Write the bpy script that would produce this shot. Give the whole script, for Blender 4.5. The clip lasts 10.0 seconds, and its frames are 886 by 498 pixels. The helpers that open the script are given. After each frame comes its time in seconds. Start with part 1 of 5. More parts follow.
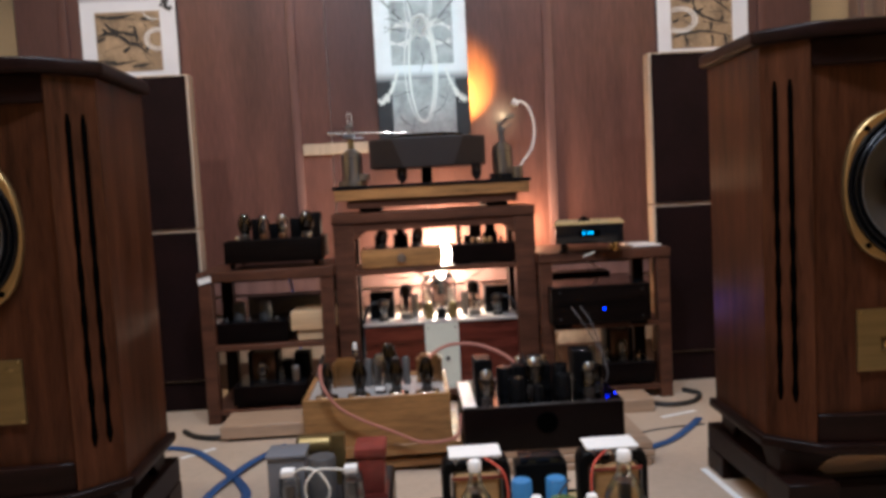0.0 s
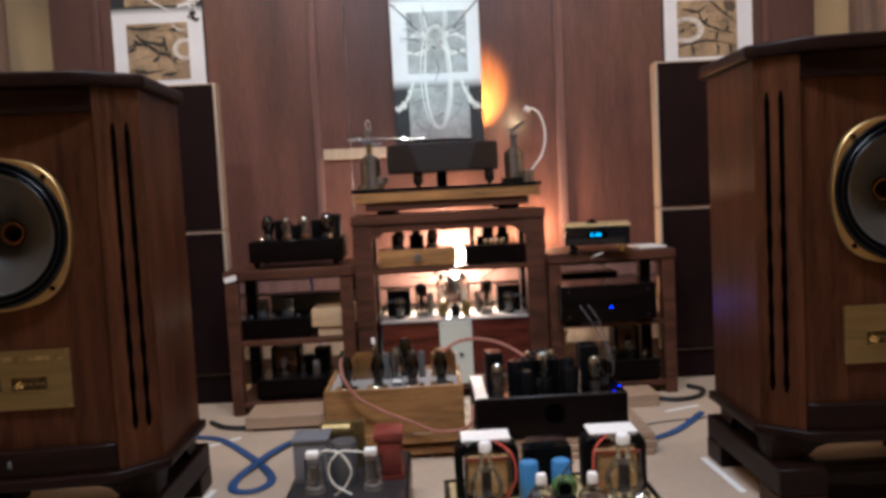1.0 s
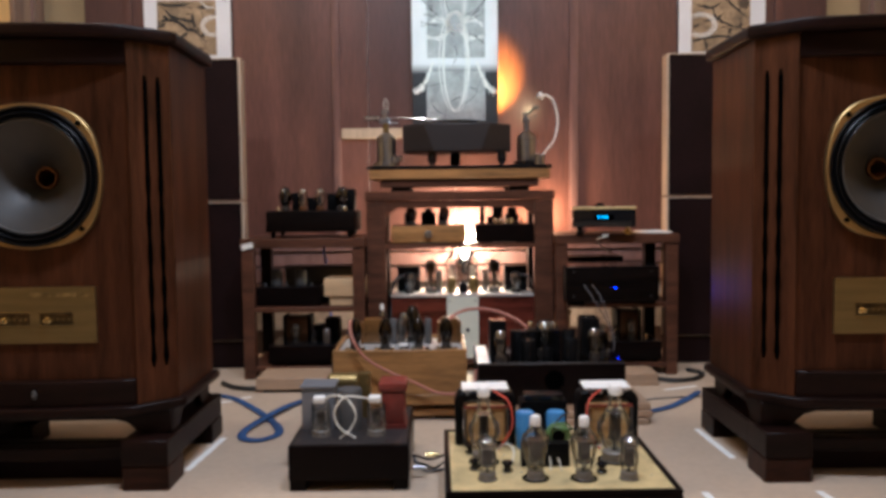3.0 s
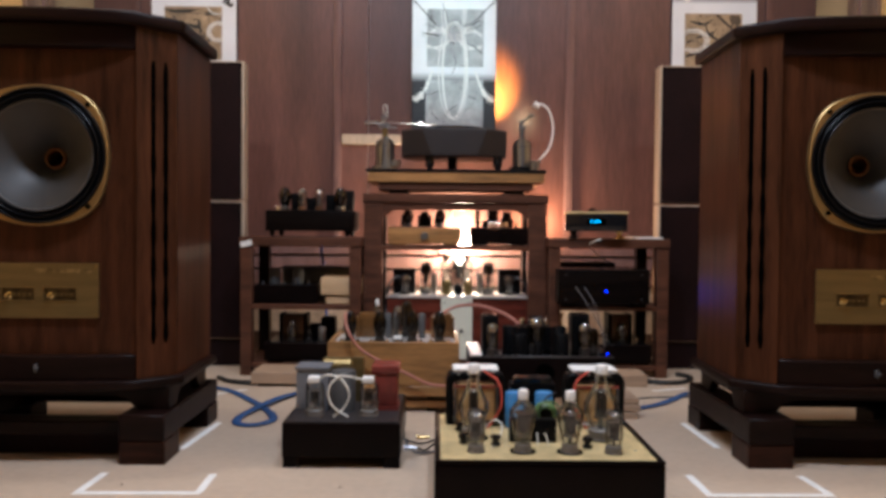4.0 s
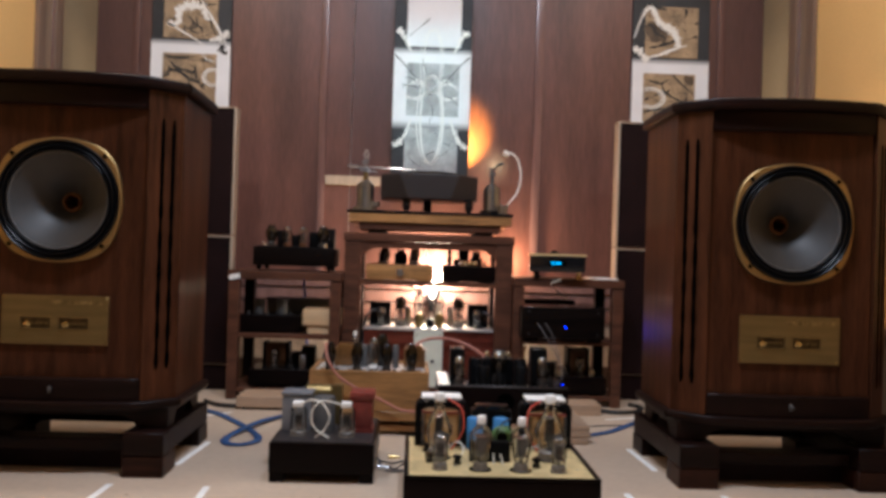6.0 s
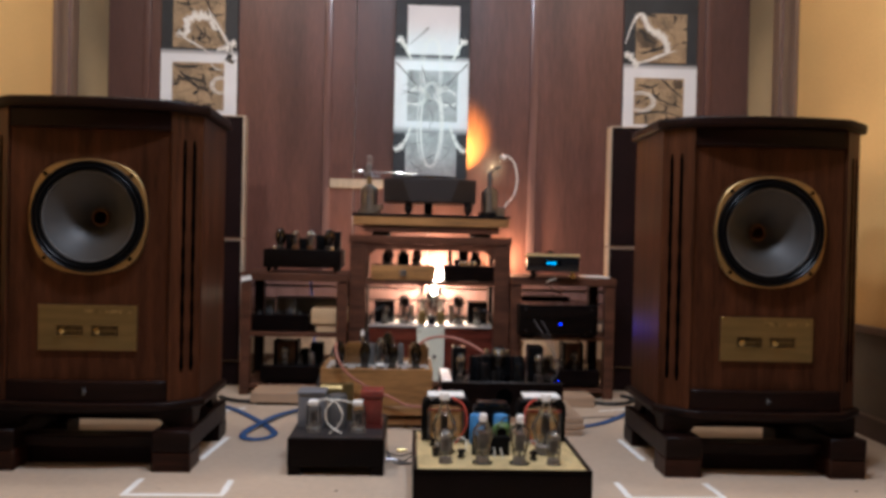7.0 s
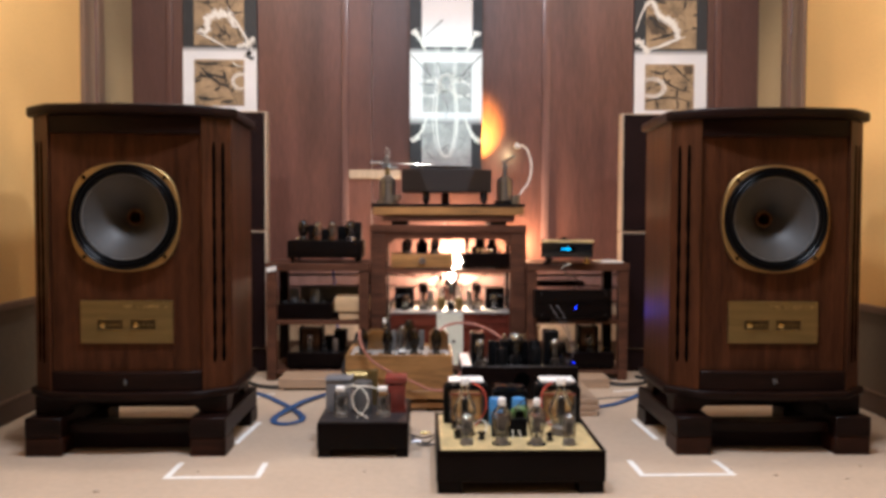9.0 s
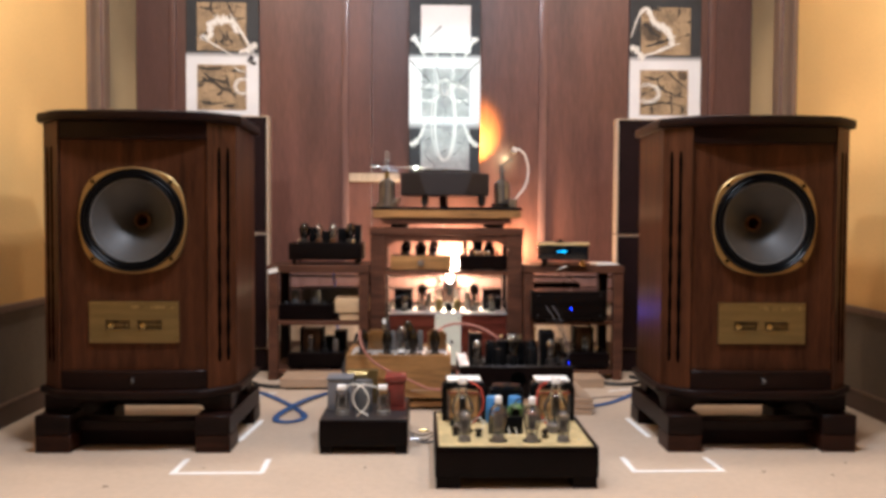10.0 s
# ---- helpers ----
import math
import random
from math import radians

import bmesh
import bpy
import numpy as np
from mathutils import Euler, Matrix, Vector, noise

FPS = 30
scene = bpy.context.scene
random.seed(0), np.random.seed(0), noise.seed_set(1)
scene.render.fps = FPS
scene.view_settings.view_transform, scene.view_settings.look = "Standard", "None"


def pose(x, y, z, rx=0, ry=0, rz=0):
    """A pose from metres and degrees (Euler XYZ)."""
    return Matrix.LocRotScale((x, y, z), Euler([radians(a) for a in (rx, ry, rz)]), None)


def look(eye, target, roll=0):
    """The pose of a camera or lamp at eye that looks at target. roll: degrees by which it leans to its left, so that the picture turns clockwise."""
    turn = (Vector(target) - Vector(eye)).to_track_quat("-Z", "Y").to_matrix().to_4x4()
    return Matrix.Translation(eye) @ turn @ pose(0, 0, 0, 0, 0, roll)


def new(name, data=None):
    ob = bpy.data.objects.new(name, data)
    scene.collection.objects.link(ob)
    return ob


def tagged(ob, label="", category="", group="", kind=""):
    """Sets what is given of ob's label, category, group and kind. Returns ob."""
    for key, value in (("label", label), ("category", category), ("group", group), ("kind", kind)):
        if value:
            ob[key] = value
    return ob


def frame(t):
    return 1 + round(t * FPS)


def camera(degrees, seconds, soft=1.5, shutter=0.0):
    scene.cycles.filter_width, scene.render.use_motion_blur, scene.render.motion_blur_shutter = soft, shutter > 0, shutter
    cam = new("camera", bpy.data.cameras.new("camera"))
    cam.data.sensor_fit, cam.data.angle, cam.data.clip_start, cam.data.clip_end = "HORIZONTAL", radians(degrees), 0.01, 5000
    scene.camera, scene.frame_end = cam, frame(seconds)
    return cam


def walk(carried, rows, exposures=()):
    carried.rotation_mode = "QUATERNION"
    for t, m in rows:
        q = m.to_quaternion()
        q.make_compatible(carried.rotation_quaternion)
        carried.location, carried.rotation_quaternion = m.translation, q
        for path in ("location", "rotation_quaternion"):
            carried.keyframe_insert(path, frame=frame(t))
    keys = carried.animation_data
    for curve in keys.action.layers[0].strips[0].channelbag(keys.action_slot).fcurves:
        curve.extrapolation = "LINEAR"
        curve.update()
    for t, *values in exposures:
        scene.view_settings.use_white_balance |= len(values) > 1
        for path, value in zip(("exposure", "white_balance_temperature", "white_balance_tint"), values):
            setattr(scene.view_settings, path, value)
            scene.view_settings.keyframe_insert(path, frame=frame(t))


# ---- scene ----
cam = camera(58.0, 10.0, soft=3.6)
PATH = [
    (0, (-0.071, -0.137, 0.908), (0.007, 1.856, 0.757), -3.0),
    (0.5, (-0.053, -0.223, 0.919), (-0.001, 1.771, 0.776), -3.0),
    (1, (-0.075, -0.291, 0.907), (-0.033, 1.704, 0.767), -2.9),
    (1.5, (-0.1, -0.381, 0.904), (-0.05, 1.614, 0.765), -2.5),
    (2, (-0.107, -0.422, 0.888), (-0.055, 1.573, 0.749), -2.0),
    (2.5, (-0.086, -0.401, 0.838), (-0.056, 1.594, 0.701), -1.4),
    (3.8, (-0.058, -0.45, 0.685), (-0.052, 1.549, 0.615), 0.4),
    (4, (-0.059, -0.478, 0.665), (-0.043, 1.522, 0.613), 0.5),
    (4.5, (-0.051, -0.554, 0.675), (-0.021, 1.445, 0.662), 0.8),
    (5, (-0.059, -0.64, 0.683), (-0.017, 1.359, 0.702), 1.3),
    (5.5, (-0.052, -0.726, 0.692), (0.011, 1.273, 0.721), 1.7),
    (6.8, (-0.062, -0.934, 0.791), (0.024, 1.064, 0.771), 1.6),
    (7, (-0.083, -0.991, 0.806), (0.0, 1.007, 0.783), 1.3),
    (7.5, (-0.075, -1.07, 0.831), (-0.003, 0.929, 0.791), 0.7),
    (8, (-0.094, -1.112, 0.836), (-0.04, 0.886, 0.767), 0.4),
    (8.5, (-0.092, -1.119, 0.847), (-0.049, 0.879, 0.772), 0.2),
    (9, (-0.093, -1.122, 0.853), (-0.051, 0.876, 0.779), 0.2),
    (9.5, (-0.099, -1.176, 0.859), (-0.055, 0.822, 0.785), 0.3),
    (10, (-0.097, -1.207, 0.862), (-0.05, 0.791, 0.791), 0.3),
]
walk(cam, [(t, look(eye, target, roll)) for t, eye, target, roll in PATH],
     exposures=((0, -0.57, 5450, 11.5), (5.5, -0.58, 5500, 11.5), (7.5, -0.70, 5550, 12), (8.5, -0.60, 5650, 12.5), (9.0, -0.18, 5800, 13), (9.6, -0.03, 5850, 13), (10.0, -0.03, 5850, 13)))

# ---- world and lights ----
world = bpy.data.worlds.new("world")
scene.world = world
world.use_nodes = True
world.node_tree.nodes["Background"].inputs[0].default_value = (0.9, 0.8, 0.7, 1)
world.node_tree.nodes["Background"].inputs[1].default_value = 0.008


def lamp(name, kind, where, target, energy, colour, size=0.3, size_y=None, spot=60, blend=0.5):
    data = bpy.data.lights.new(name, kind)
    data.energy, data.color = energy, colour
    if kind == "AREA":
        data.shape = "RECTANGLE"
        data.size, data.size_y = size, size_y or size
    elif kind == "SPOT":
        data.shadow_soft_size, data.spot_size, data.spot_blend = size, radians(spot), blend
    else:
        data.shadow_soft_size = size
    ob = new(name, data)
    ob.matrix_world = look(where, target)
    return ob


WARM, NEUTRAL, COOL, AMBER = (1, 0.86, 0.68), (1, 0.99, 0.99), (0.60, 1.0, 0.90), (1, 0.52, 0.08)
lamp("ceiling_lamp", "AREA", (-0.35, 0.95, 3.2), (-0.35, 1.05, 0), 57, NEUTRAL, 0.22, 0.22)
lamp("ceiling_lamp", "AREA", (0.35, 0.95, 3.2), (0.35, 1.05, 0), 57, NEUTRAL, 0.22, 0.22)
lamp("ceiling_lamp", "AREA", (0.0, -1.8, 3.2), (0.0, -1.8, 0), 8, NEUTRAL, 0.6, 0.6)
lamp("wall_washer", "AREA", (-1.25, 1.9, 3.2), (-1.85, 2.4, 1.3), 38, WARM, 0.15, 0.15)
lamp("wall_washer", "AREA", (1.3, 1.9, 3.2), (1.92, 2.4, 1.3), 31, WARM, 0.15, 0.15)
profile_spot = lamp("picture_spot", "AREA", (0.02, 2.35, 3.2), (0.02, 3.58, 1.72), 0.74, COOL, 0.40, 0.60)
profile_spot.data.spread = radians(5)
lamp("rack_bulb", "POINT", (0.06, 3.57, 0.60), (0.06, 3.70, 0.61), 80, (1, 0.74, 0.46), 0.03)
lamp("wall_bulb", "SPOT", (0.165, 3.612, 1.34), (0.165, 3.70, 1.353), 56, AMBER, 0.008, spot=135.5, blend=0.15)
lamp("gooseneck_bulb", "SPOT", (0.421, 3.48, 1.262), (0.33, 3.70, 1.25), 6, (1, 0.76, 0.36), 0.01, spot=95, blend=1.0)
lamp("rack_bulb", "POINT", (0.455, 3.625, 0.70), (0.455, 3.7, 0.71), 14, (1, 0.56, 0.26), 0.012)
lamp("indicator_light", "SPOT", (0.684, 2.99, 0.397), (0.82, 1.95, 0.50), 0.8, (0.10, 0.12, 1.0), 0.004, spot=22, blend=1.0)


# ---- materials ----
def mat(name, base, rough=0.5, metal=0.0, spread=0.12, scale=6.0, fine=60.0, bump=0.1, stretch=(1, 1, 1), coat=0.0, spec=0.5, dark=None):
    """A surface whose colour varies at two scales, with a fine relief."""
    m = bpy.data.materials.new(name)
    m.use_nodes = True
    t, n = m.node_tree, m.node_tree.nodes
    b = n["Principled BSDF"]
    b.inputs["Roughness"].default_value, b.inputs["Metallic"].default_value = rough, metal
    b.inputs["Coat Weight"].default_value, b.inputs["Coat Roughness"].default_value = coat, 0.15
    b.inputs["Specular IOR Level"].default_value = spec
    co, mp = n.new("ShaderNodeTexCoord"), n.new("ShaderNodeMapping")
    info, add = n.new("ShaderNodeObjectInfo"), n.new("ShaderNodeVectorMath")
    add.operation = "ADD"
    t.links.new(co.outputs["Object"], add.inputs[0])
    t.links.new(info.outputs["Random"], add.inputs[1])
    t.links.new(add.outputs[0], mp.inputs[0])
    mp.inputs["Scale"].default_value = stretch
    a, f = n.new("ShaderNodeTexNoise"), n.new("ShaderNodeTexNoise")
    a.inputs["Scale"].default_value, a.inputs["Detail"].default_value = scale, 5
    f.inputs["Scale"].default_value, f.inputs["Detail"].default_value = fine, 4
    for x in (a, f):
        t.links.new(mp.outputs[0], x.inputs["Vector"])
    mix = n.new("ShaderNodeMix")
    mix.data_type = "FLOAT"
    mix.inputs[0].default_value = 0.35
    t.links.new(a.outputs[0], mix.inputs[2])
    t.links.new(f.outputs[0], mix.inputs[3])
    ramp = n.new("ShaderNodeValToRGB")
    lo = dark or tuple(c * (1 - 2.2 * spread) for c in base)
    ramp.color_ramp.elements[0].color, ramp.color_ramp.elements[0].position = (*[max(c, 0) for c in lo], 1), 0.3
    ramp.color_ramp.elements[1].color, ramp.color_ramp.elements[1].position = (*[min(c * (1 + spread), 1) for c in base], 1), 0.7
    t.links.new(mix.outputs[0], ramp.inputs[0])
    t.links.new(ramp.outputs[0], b.inputs["Base Color"])
    bp = n.new("ShaderNodeBump")
    bp.inputs["Strength"].default_value, bp.inputs["Distance"].default_value = bump, 0.002
    t.links.new(f.outputs[0], bp.inputs["Height"])
    t.links.new(bp.outputs[0], b.inputs["Normal"])
    return m


def glow(name, colour, strength):
    m = mat(name, (0.02, 0.02, 0.02), 0.3)
    b = m.node_tree.nodes["Principled BSDF"]
    b.inputs["Emission Color"].default_value, b.inputs["Emission Strength"].default_value = (*colour, 1), strength
    return m


def thin_glass(name, tint=(0.95, 0.96, 0.95)):
    m = bpy.data.materials.new(name)
    m.use_nodes = True
    t, n = m.node_tree, m.node_tree.nodes
    n.remove(n["Principled BSDF"])
    tr, gl, fr, mx = n.new("ShaderNodeBsdfTransparent"), n.new("ShaderNodeBsdfGlossy"), n.new("ShaderNodeFresnel"), n.new("ShaderNodeMixShader")
    tr.inputs[0].default_value = (*tint, 1)
    gl.inputs["Roughness"].default_value = 0.03
    fr.inputs[0].default_value = 1.45
    ma = n.new("ShaderNodeMath")
    ma.operation = "MULTIPLY_ADD"
    ma.inputs[1].default_value, ma.inputs[2].default_value = 0.85, 0.05
    t.links.new(fr.outputs[0], ma.inputs[0])
    t.links.new(ma.outputs[0], mx.inputs[0])
    t.links.new(tr.outputs[0], mx.inputs[1])
    t.links.new(gl.outputs[0], mx.inputs[2])
    t.links.new(mx.outputs[0], n["Material Output"].inputs[0])
    return m


UP = (9, 9, 0.7)
ALONG = (0.8, 9, 9)
WALNUT = mat("walnut_veneer", (0.064, 0.0225, 0.0095), 0.42, spread=0.36, scale=3, fine=24, stretch=UP, spec=0.11, bump=0.05)
FOOTWOOD = mat("reddish_foot_wood", (0.034, 0.0125, 0.007), 0.42, spread=0.36, scale=3, fine=24, stretch=ALONG, spec=0.11, bump=0.05)
WALNUT_DARK = mat("dark_walnut", (0.0115, 0.0045, 0.0034), 0.40, spread=0.35, scale=3, fine=24, stretch=ALONG, spec=0.11, bump=0.05)
PANEL = mat("mahogany_wall_veneer", (0.155, 0.066, 0.049), 0.42, spread=0.26, scale=1.6, fine=26, stretch=(4.0, 4.0, 0.45), coat=0.1, bump=0.04)
BATTEN = mat("mahogany_batten", (0.20, 0.112, 0.098), 0.26, spread=0.15, scale=3, fine=30, stretch=UP, coat=0.2, bump=0.05)
RACK = mat("stained_rack_wood", (0.096, 0.039, 0.022), 0.46, spec=0.28, spread=0.30, scale=4, fine=30, stretch=ALONG, bump=0.06)
YELLOW = mat("ochre_wall_paint", (0.72, 0.44, 0.155), 0.7, spread=0.07, scale=1.6, fine=80, bump=0.25)
BEIGE = mat("beige_reveal_paint", (0.31, 0.245, 0.145), 0.7, spread=0.09, scale=2.0, fine=80, bump=0.2)
DADO = mat("grey_brown_dado", (0.135, 0.108, 0.078), 0.7, spread=0.12, scale=4, fine=60, bump=0.2)
TRIM = mat("brown_trim", (0.19, 0.12, 0.08), 0.45, spread=0.14, scale=5, fine=50, stretch=UP)
# the trim's brown made paler, with the light on the casing in its colour
TRIM_LIT = mat("lit_pale_trim", (0.27, 0.185, 0.12), 0.45, spread=0.2, scale=5, fine=50, stretch=UP)
SKIRT = mat("dark_skirting", (0.075, 0.046, 0.036), 0.5, spread=0.16, scale=5, fine=50)
FLOOR = mat("pale_floor_sheet", (0.50, 0.39, 0.29), 0.55, spread=0.09, scale=1.7, fine=45, bump=0.08)
# out of view; kept dark so that less light bounces down
CEIL = mat("unseen_dark_ceiling", (0.30, 0.27, 0.24), 0.8, spread=0.04)
PLASTER = mat("rough_grey_plaster", (0.56, 0.48, 0.42), 0.85, spread=0.2, scale=14, fine=90, bump=0.6)
BLACKBOX = mat("black_cabinet_front", (0.012, 0.0048, 0.0052), 0.6, spec=0.1, spread=0.25, scale=5, fine=60)
PLY = mat("pale_plywood_edge", (0.55, 0.43, 0.31), 0.6, spread=0.12, scale=8, fine=70, stretch=UP)
GOLD = mat("gold_ring", (0.34, 0.23, 0.092), 0.42, 0.85, spread=0.08, scale=12)
BRASS = mat("brushed_brass", (0.26, 0.19, 0.075), 0.36, 0.8, spread=0.12, scale=5, fine=120, stretch=(1, 1, 12), bump=0.05)
BRASS_MARK = mat("faint_brass_engraving", (0.34, 0.25, 0.10), 0.4, 0.8, spread=0.3, scale=60)
BRASS_DARK = mat("shaded_brass", (0.10, 0.066, 0.024), 0.4, 0.6, spread=0.3, scale=30)
BRASS_LIGHT = mat("bright_brass", (0.80, 0.62, 0.28), 0.22, 1.0)
RUBBER = mat("black_rubber", (0.0035, 0.0035, 0.004), 0.45, spec=0.10, spread=0.2)
SURROUND = mat("black_pleated_rubber", (0.0030, 0.0032, 0.0040), 0.30, spec=0.17, spread=0.2)
CONE = mat("grey_paper_cone", (0.034, 0.033, 0.032), 0.55, spread=0.12, scale=7, fine=40, bump=0.08)
# lighter than the cone: the highlight along its edge is in this grey
RIM_HIGHLIGHT = mat("cone_rim_highlight", (0.10, 0.10, 0.10), 0.35, spread=0.1)
BRONZE = mat("bronze_throat", (0.14, 0.07, 0.035), 0.35, 0.8)
VOID = mat("dark_slot", (0.001, 0.001, 0.001), 0.9, spread=0.1, spec=0.0)
BLACK = mat("black_painted_wood", (0.0056, 0.0031, 0.0029), 0.32, spec=0.08, spread=0.25, scale=8, fine=70)
BLACKWOOD = mat("black_stained_grain", (0.006, 0.0036, 0.0029), 0.45, spec=0.07, spread=0.4, scale=4, fine=30, stretch=(0.8, 9, 14), bump=0.2)
MIRROR_BLACK = mat("black_mirror_top", (0.42, 0.42, 0.44), 0.05, 1.0, spread=0.1, bump=0.0, coat=0.5)
CARD = mat("brown_cardboard", (0.40, 0.27, 0.16), 0.8, spread=0.14, scale=9)
GLOSS = mat("black_gloss", (0.008, 0.008, 0.009), 0.12, spread=0.1, bump=0.0)
SATIN = mat("graphite_satin", (0.030, 0.026, 0.027), 0.42, 0.2, spread=0.1, fine=140)
STEEL = mat("turned_steel", (0.50, 0.52, 0.55), 0.30, 1.0, spread=0.25, scale=26, fine=90, stretch=(1, 1, 0.1), bump=0.05)
# pale tone for the white reflection on the black amplifier's top
PALE_REFLECTION = mat("pale_reflection", (0.78, 0.81, 0.87), 0.3, 0.3, spread=0.05, scale=8, fine=90, bump=0.03)
CHROME = mat("chrome", (0.85, 0.85, 0.85), 0.12, 1.0, spread=0.03, bump=0.0)
GREY = mat("grey_hammered_paint", (0.20, 0.21, 0.235), 0.4, 0.3, spread=0.1, fine=120)
DULL = mat("dull_grey_can", (0.10, 0.10, 0.102), 0.5, 0.4, spread=0.14)
RED = mat("red_brown_transformer", (0.20, 0.035, 0.024), 0.4, spread=0.2, scale=14)
COPPER = mat("amber_winding", (0.44, 0.27, 0.12), 0.4, 0.3, spread=0.2, scale=10, fine=90, stretch=(1, 1, 8))
OAK = mat("oiled_oak", (0.36, 0.185, 0.062), 0.42, spread=0.30, scale=4, fine=30, stretch=ALONG, bump=0.1)
PINE = mat("pale_pine", (0.60, 0.42, 0.24), 0.5, spread=0.14, scale=4, fine=34, stretch=ALONG, bump=0.08)
BOARD = mat("tan_board", (0.42, 0.285, 0.185), 0.55, spread=0.14, scale=4, fine=34, stretch=ALONG, bump=0.08)
MAHOG = mat("polished_mahogany", (0.12, 0.028, 0.018), 0.25, spread=0.35, scale=4, fine=22, stretch=ALONG, coat=0.4)
GOLDTOP = mat("gold_speckled_top", (0.66, 0.52, 0.26), 0.42, 0.25, spread=0.2, scale=18, fine=160, bump=0.1)
WHITE = mat("white_plastic", (0.82, 0.81, 0.78), 0.4, spread=0.03)
CREAM = mat("off_white_plate", (0.66, 0.69, 0.60), 0.45, spread=0.05)
ALU = mat("pale_aluminium", (0.72, 0.72, 0.72), 0.36, 0.6, spread=0.08, fine=120)
TAPE = mat("white_tape", (0.82, 0.81, 0.78), 0.6, spread=0.06, scale=20)
BLUE = mat("blue_webbing", (0.024, 0.072, 0.20), 0.7, spread=0.2, fine=200, bump=0.2)
BLUECORD = mat("bright_blue_cord", (0.06, 0.14, 0.62), 0.5, spread=0.1)
BLUECAP = mat("blue_capacitor", (0.06, 0.22, 0.48), 0.4, spread=0.1)
GREEN = mat("green_winding", (0.10, 0.19, 0.06), 0.4, spread=0.2, scale=20)
PINK = mat("pink_cable", (0.38, 0.15, 0.11), 0.5, spread=0.1)
REDWIRE = mat("red_wire", (0.55, 0.08, 0.05), 0.45, spread=0.1)
WIREB = mat("black_cable", (0.015, 0.015, 0.016), 0.5, spread=0.1)
WIREG = mat("grey_cable", (0.08, 0.075, 0.08), 0.5, spread=0.1)
PLATE = mat("tube_plate_dark", (0.035, 0.035, 0.038), 0.35, 0.4, spread=0.25, scale=30)
GETTER = mat("tube_getter_mirror", (0.42, 0.42, 0.44), 0.14, 0.95, spread=0.2)
TUBEBASE = mat("black_bakelite", (0.018, 0.015, 0.013), 0.3, spread=0.15)
TUBEGREY = mat("grey_tube_base", (0.14, 0.12, 0.10), 0.45, spread=0.12)
GLASS = thin_glass("tube_glass")
SMOKE = thin_glass("smoked_tube_glass", (0.08, 0.08, 0.088))
CYAN = glow("cyan_display", (0.02, 0.55, 1.0), 3.0)
BLUELED = glow("blue_led", (0.008, 0.03, 1.0), 14.0)
BULB = glow("lit_bulb", (1.0, 0.84, 0.62), 14.0)
AMBERCOIL = mat("dark_amber_coil", (0.17, 0.08, 0.022), 0.35, 0.3, spread=0.25, scale=20)
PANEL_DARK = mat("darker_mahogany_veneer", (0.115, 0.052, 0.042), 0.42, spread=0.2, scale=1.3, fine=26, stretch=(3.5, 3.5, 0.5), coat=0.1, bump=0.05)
OFFWIRE = mat("white_wire", (0.78, 0.77, 0.70), 0.5, spread=0.04)
CANVASBLACK = mat("canvas_black", (0.025, 0.028, 0.034), 0.6, spread=0.25, scale=5, fine=120, bump=0.15)
CANVASWHITE = mat("canvas_white", (0.80, 0.81, 0.84), 0.6, spread=0.05, scale=5, fine=120, bump=0.15)
SEPIA = mat("sepia_print", (0.40, 0.285, 0.165), 0.6, spread=0.3, scale=12, fine=60, bump=0.1, dark=(0.14, 0.10, 0.06))
GREYPRINT = mat("pale_grey_print", (0.44, 0.45, 0.46), 0.6, spread=0.2, scale=14, fine=60, bump=0.1)
DARKSEPIA = mat("dark_sepia_print", (0.13, 0.09, 0.055), 0.6, spread=0.3, scale=14, fine=60, bump=0.1)
INK = mat("black_ink", (0.02, 0.018, 0.016), 0.6)


# ---- shapes ----
def bevel(bm, w, seg=1, angle=40):
    if w > 0:
        edges = [e for e in bm.edges if len(e.link_faces) == 2 and e.calc_face_angle(0) > radians(angle)]
        bmesh.ops.bevel(bm, geom=edges, offset=w, segments=seg, affect="EDGES", profile=0.6)
    return bm


def box(x0, x1, y0, y1, z0, z1, w=0.0, seg=1):
    bm = bmesh.new()
    m = Matrix.Translation(((x0 + x1) / 2, (y0 + y1) / 2, (z0 + z1) / 2)) @ Matrix.Diagonal((abs(x1 - x0), abs(y1 - y0), abs(z1 - z0), 1))
    bmesh.ops.create_cube(bm, size=1, matrix=m)
    return bevel(bm, w, seg)


def prism(poly, a0, a1, w=0.0, axis="z", seg=1):
    """A polygon drawn out along an axis; poly in (x, y) for z, (x, z) for y, (y, z) for x."""
    put = {"z": lambda p, a: (p[0], p[1], a), "y": lambda p, a: (p[0], a, p[1]), "x": lambda p, a: (a, p[0], p[1])}[axis]
    bm = bmesh.new()
    lo, hi = [bm.verts.new(put(p, a0)) for p in poly], [bm.verts.new(put(p, a1)) for p in poly]
    bm.faces.new(lo), bm.faces.new(hi)
    for i in range(len(poly)):
        j = (i + 1) % len(poly)
        bm.faces.new((lo[i], lo[j], hi[j], hi[i]))
    bmesh.ops.recalc_face_normals(bm, faces=bm.faces)
    return bevel(bm, w, seg)


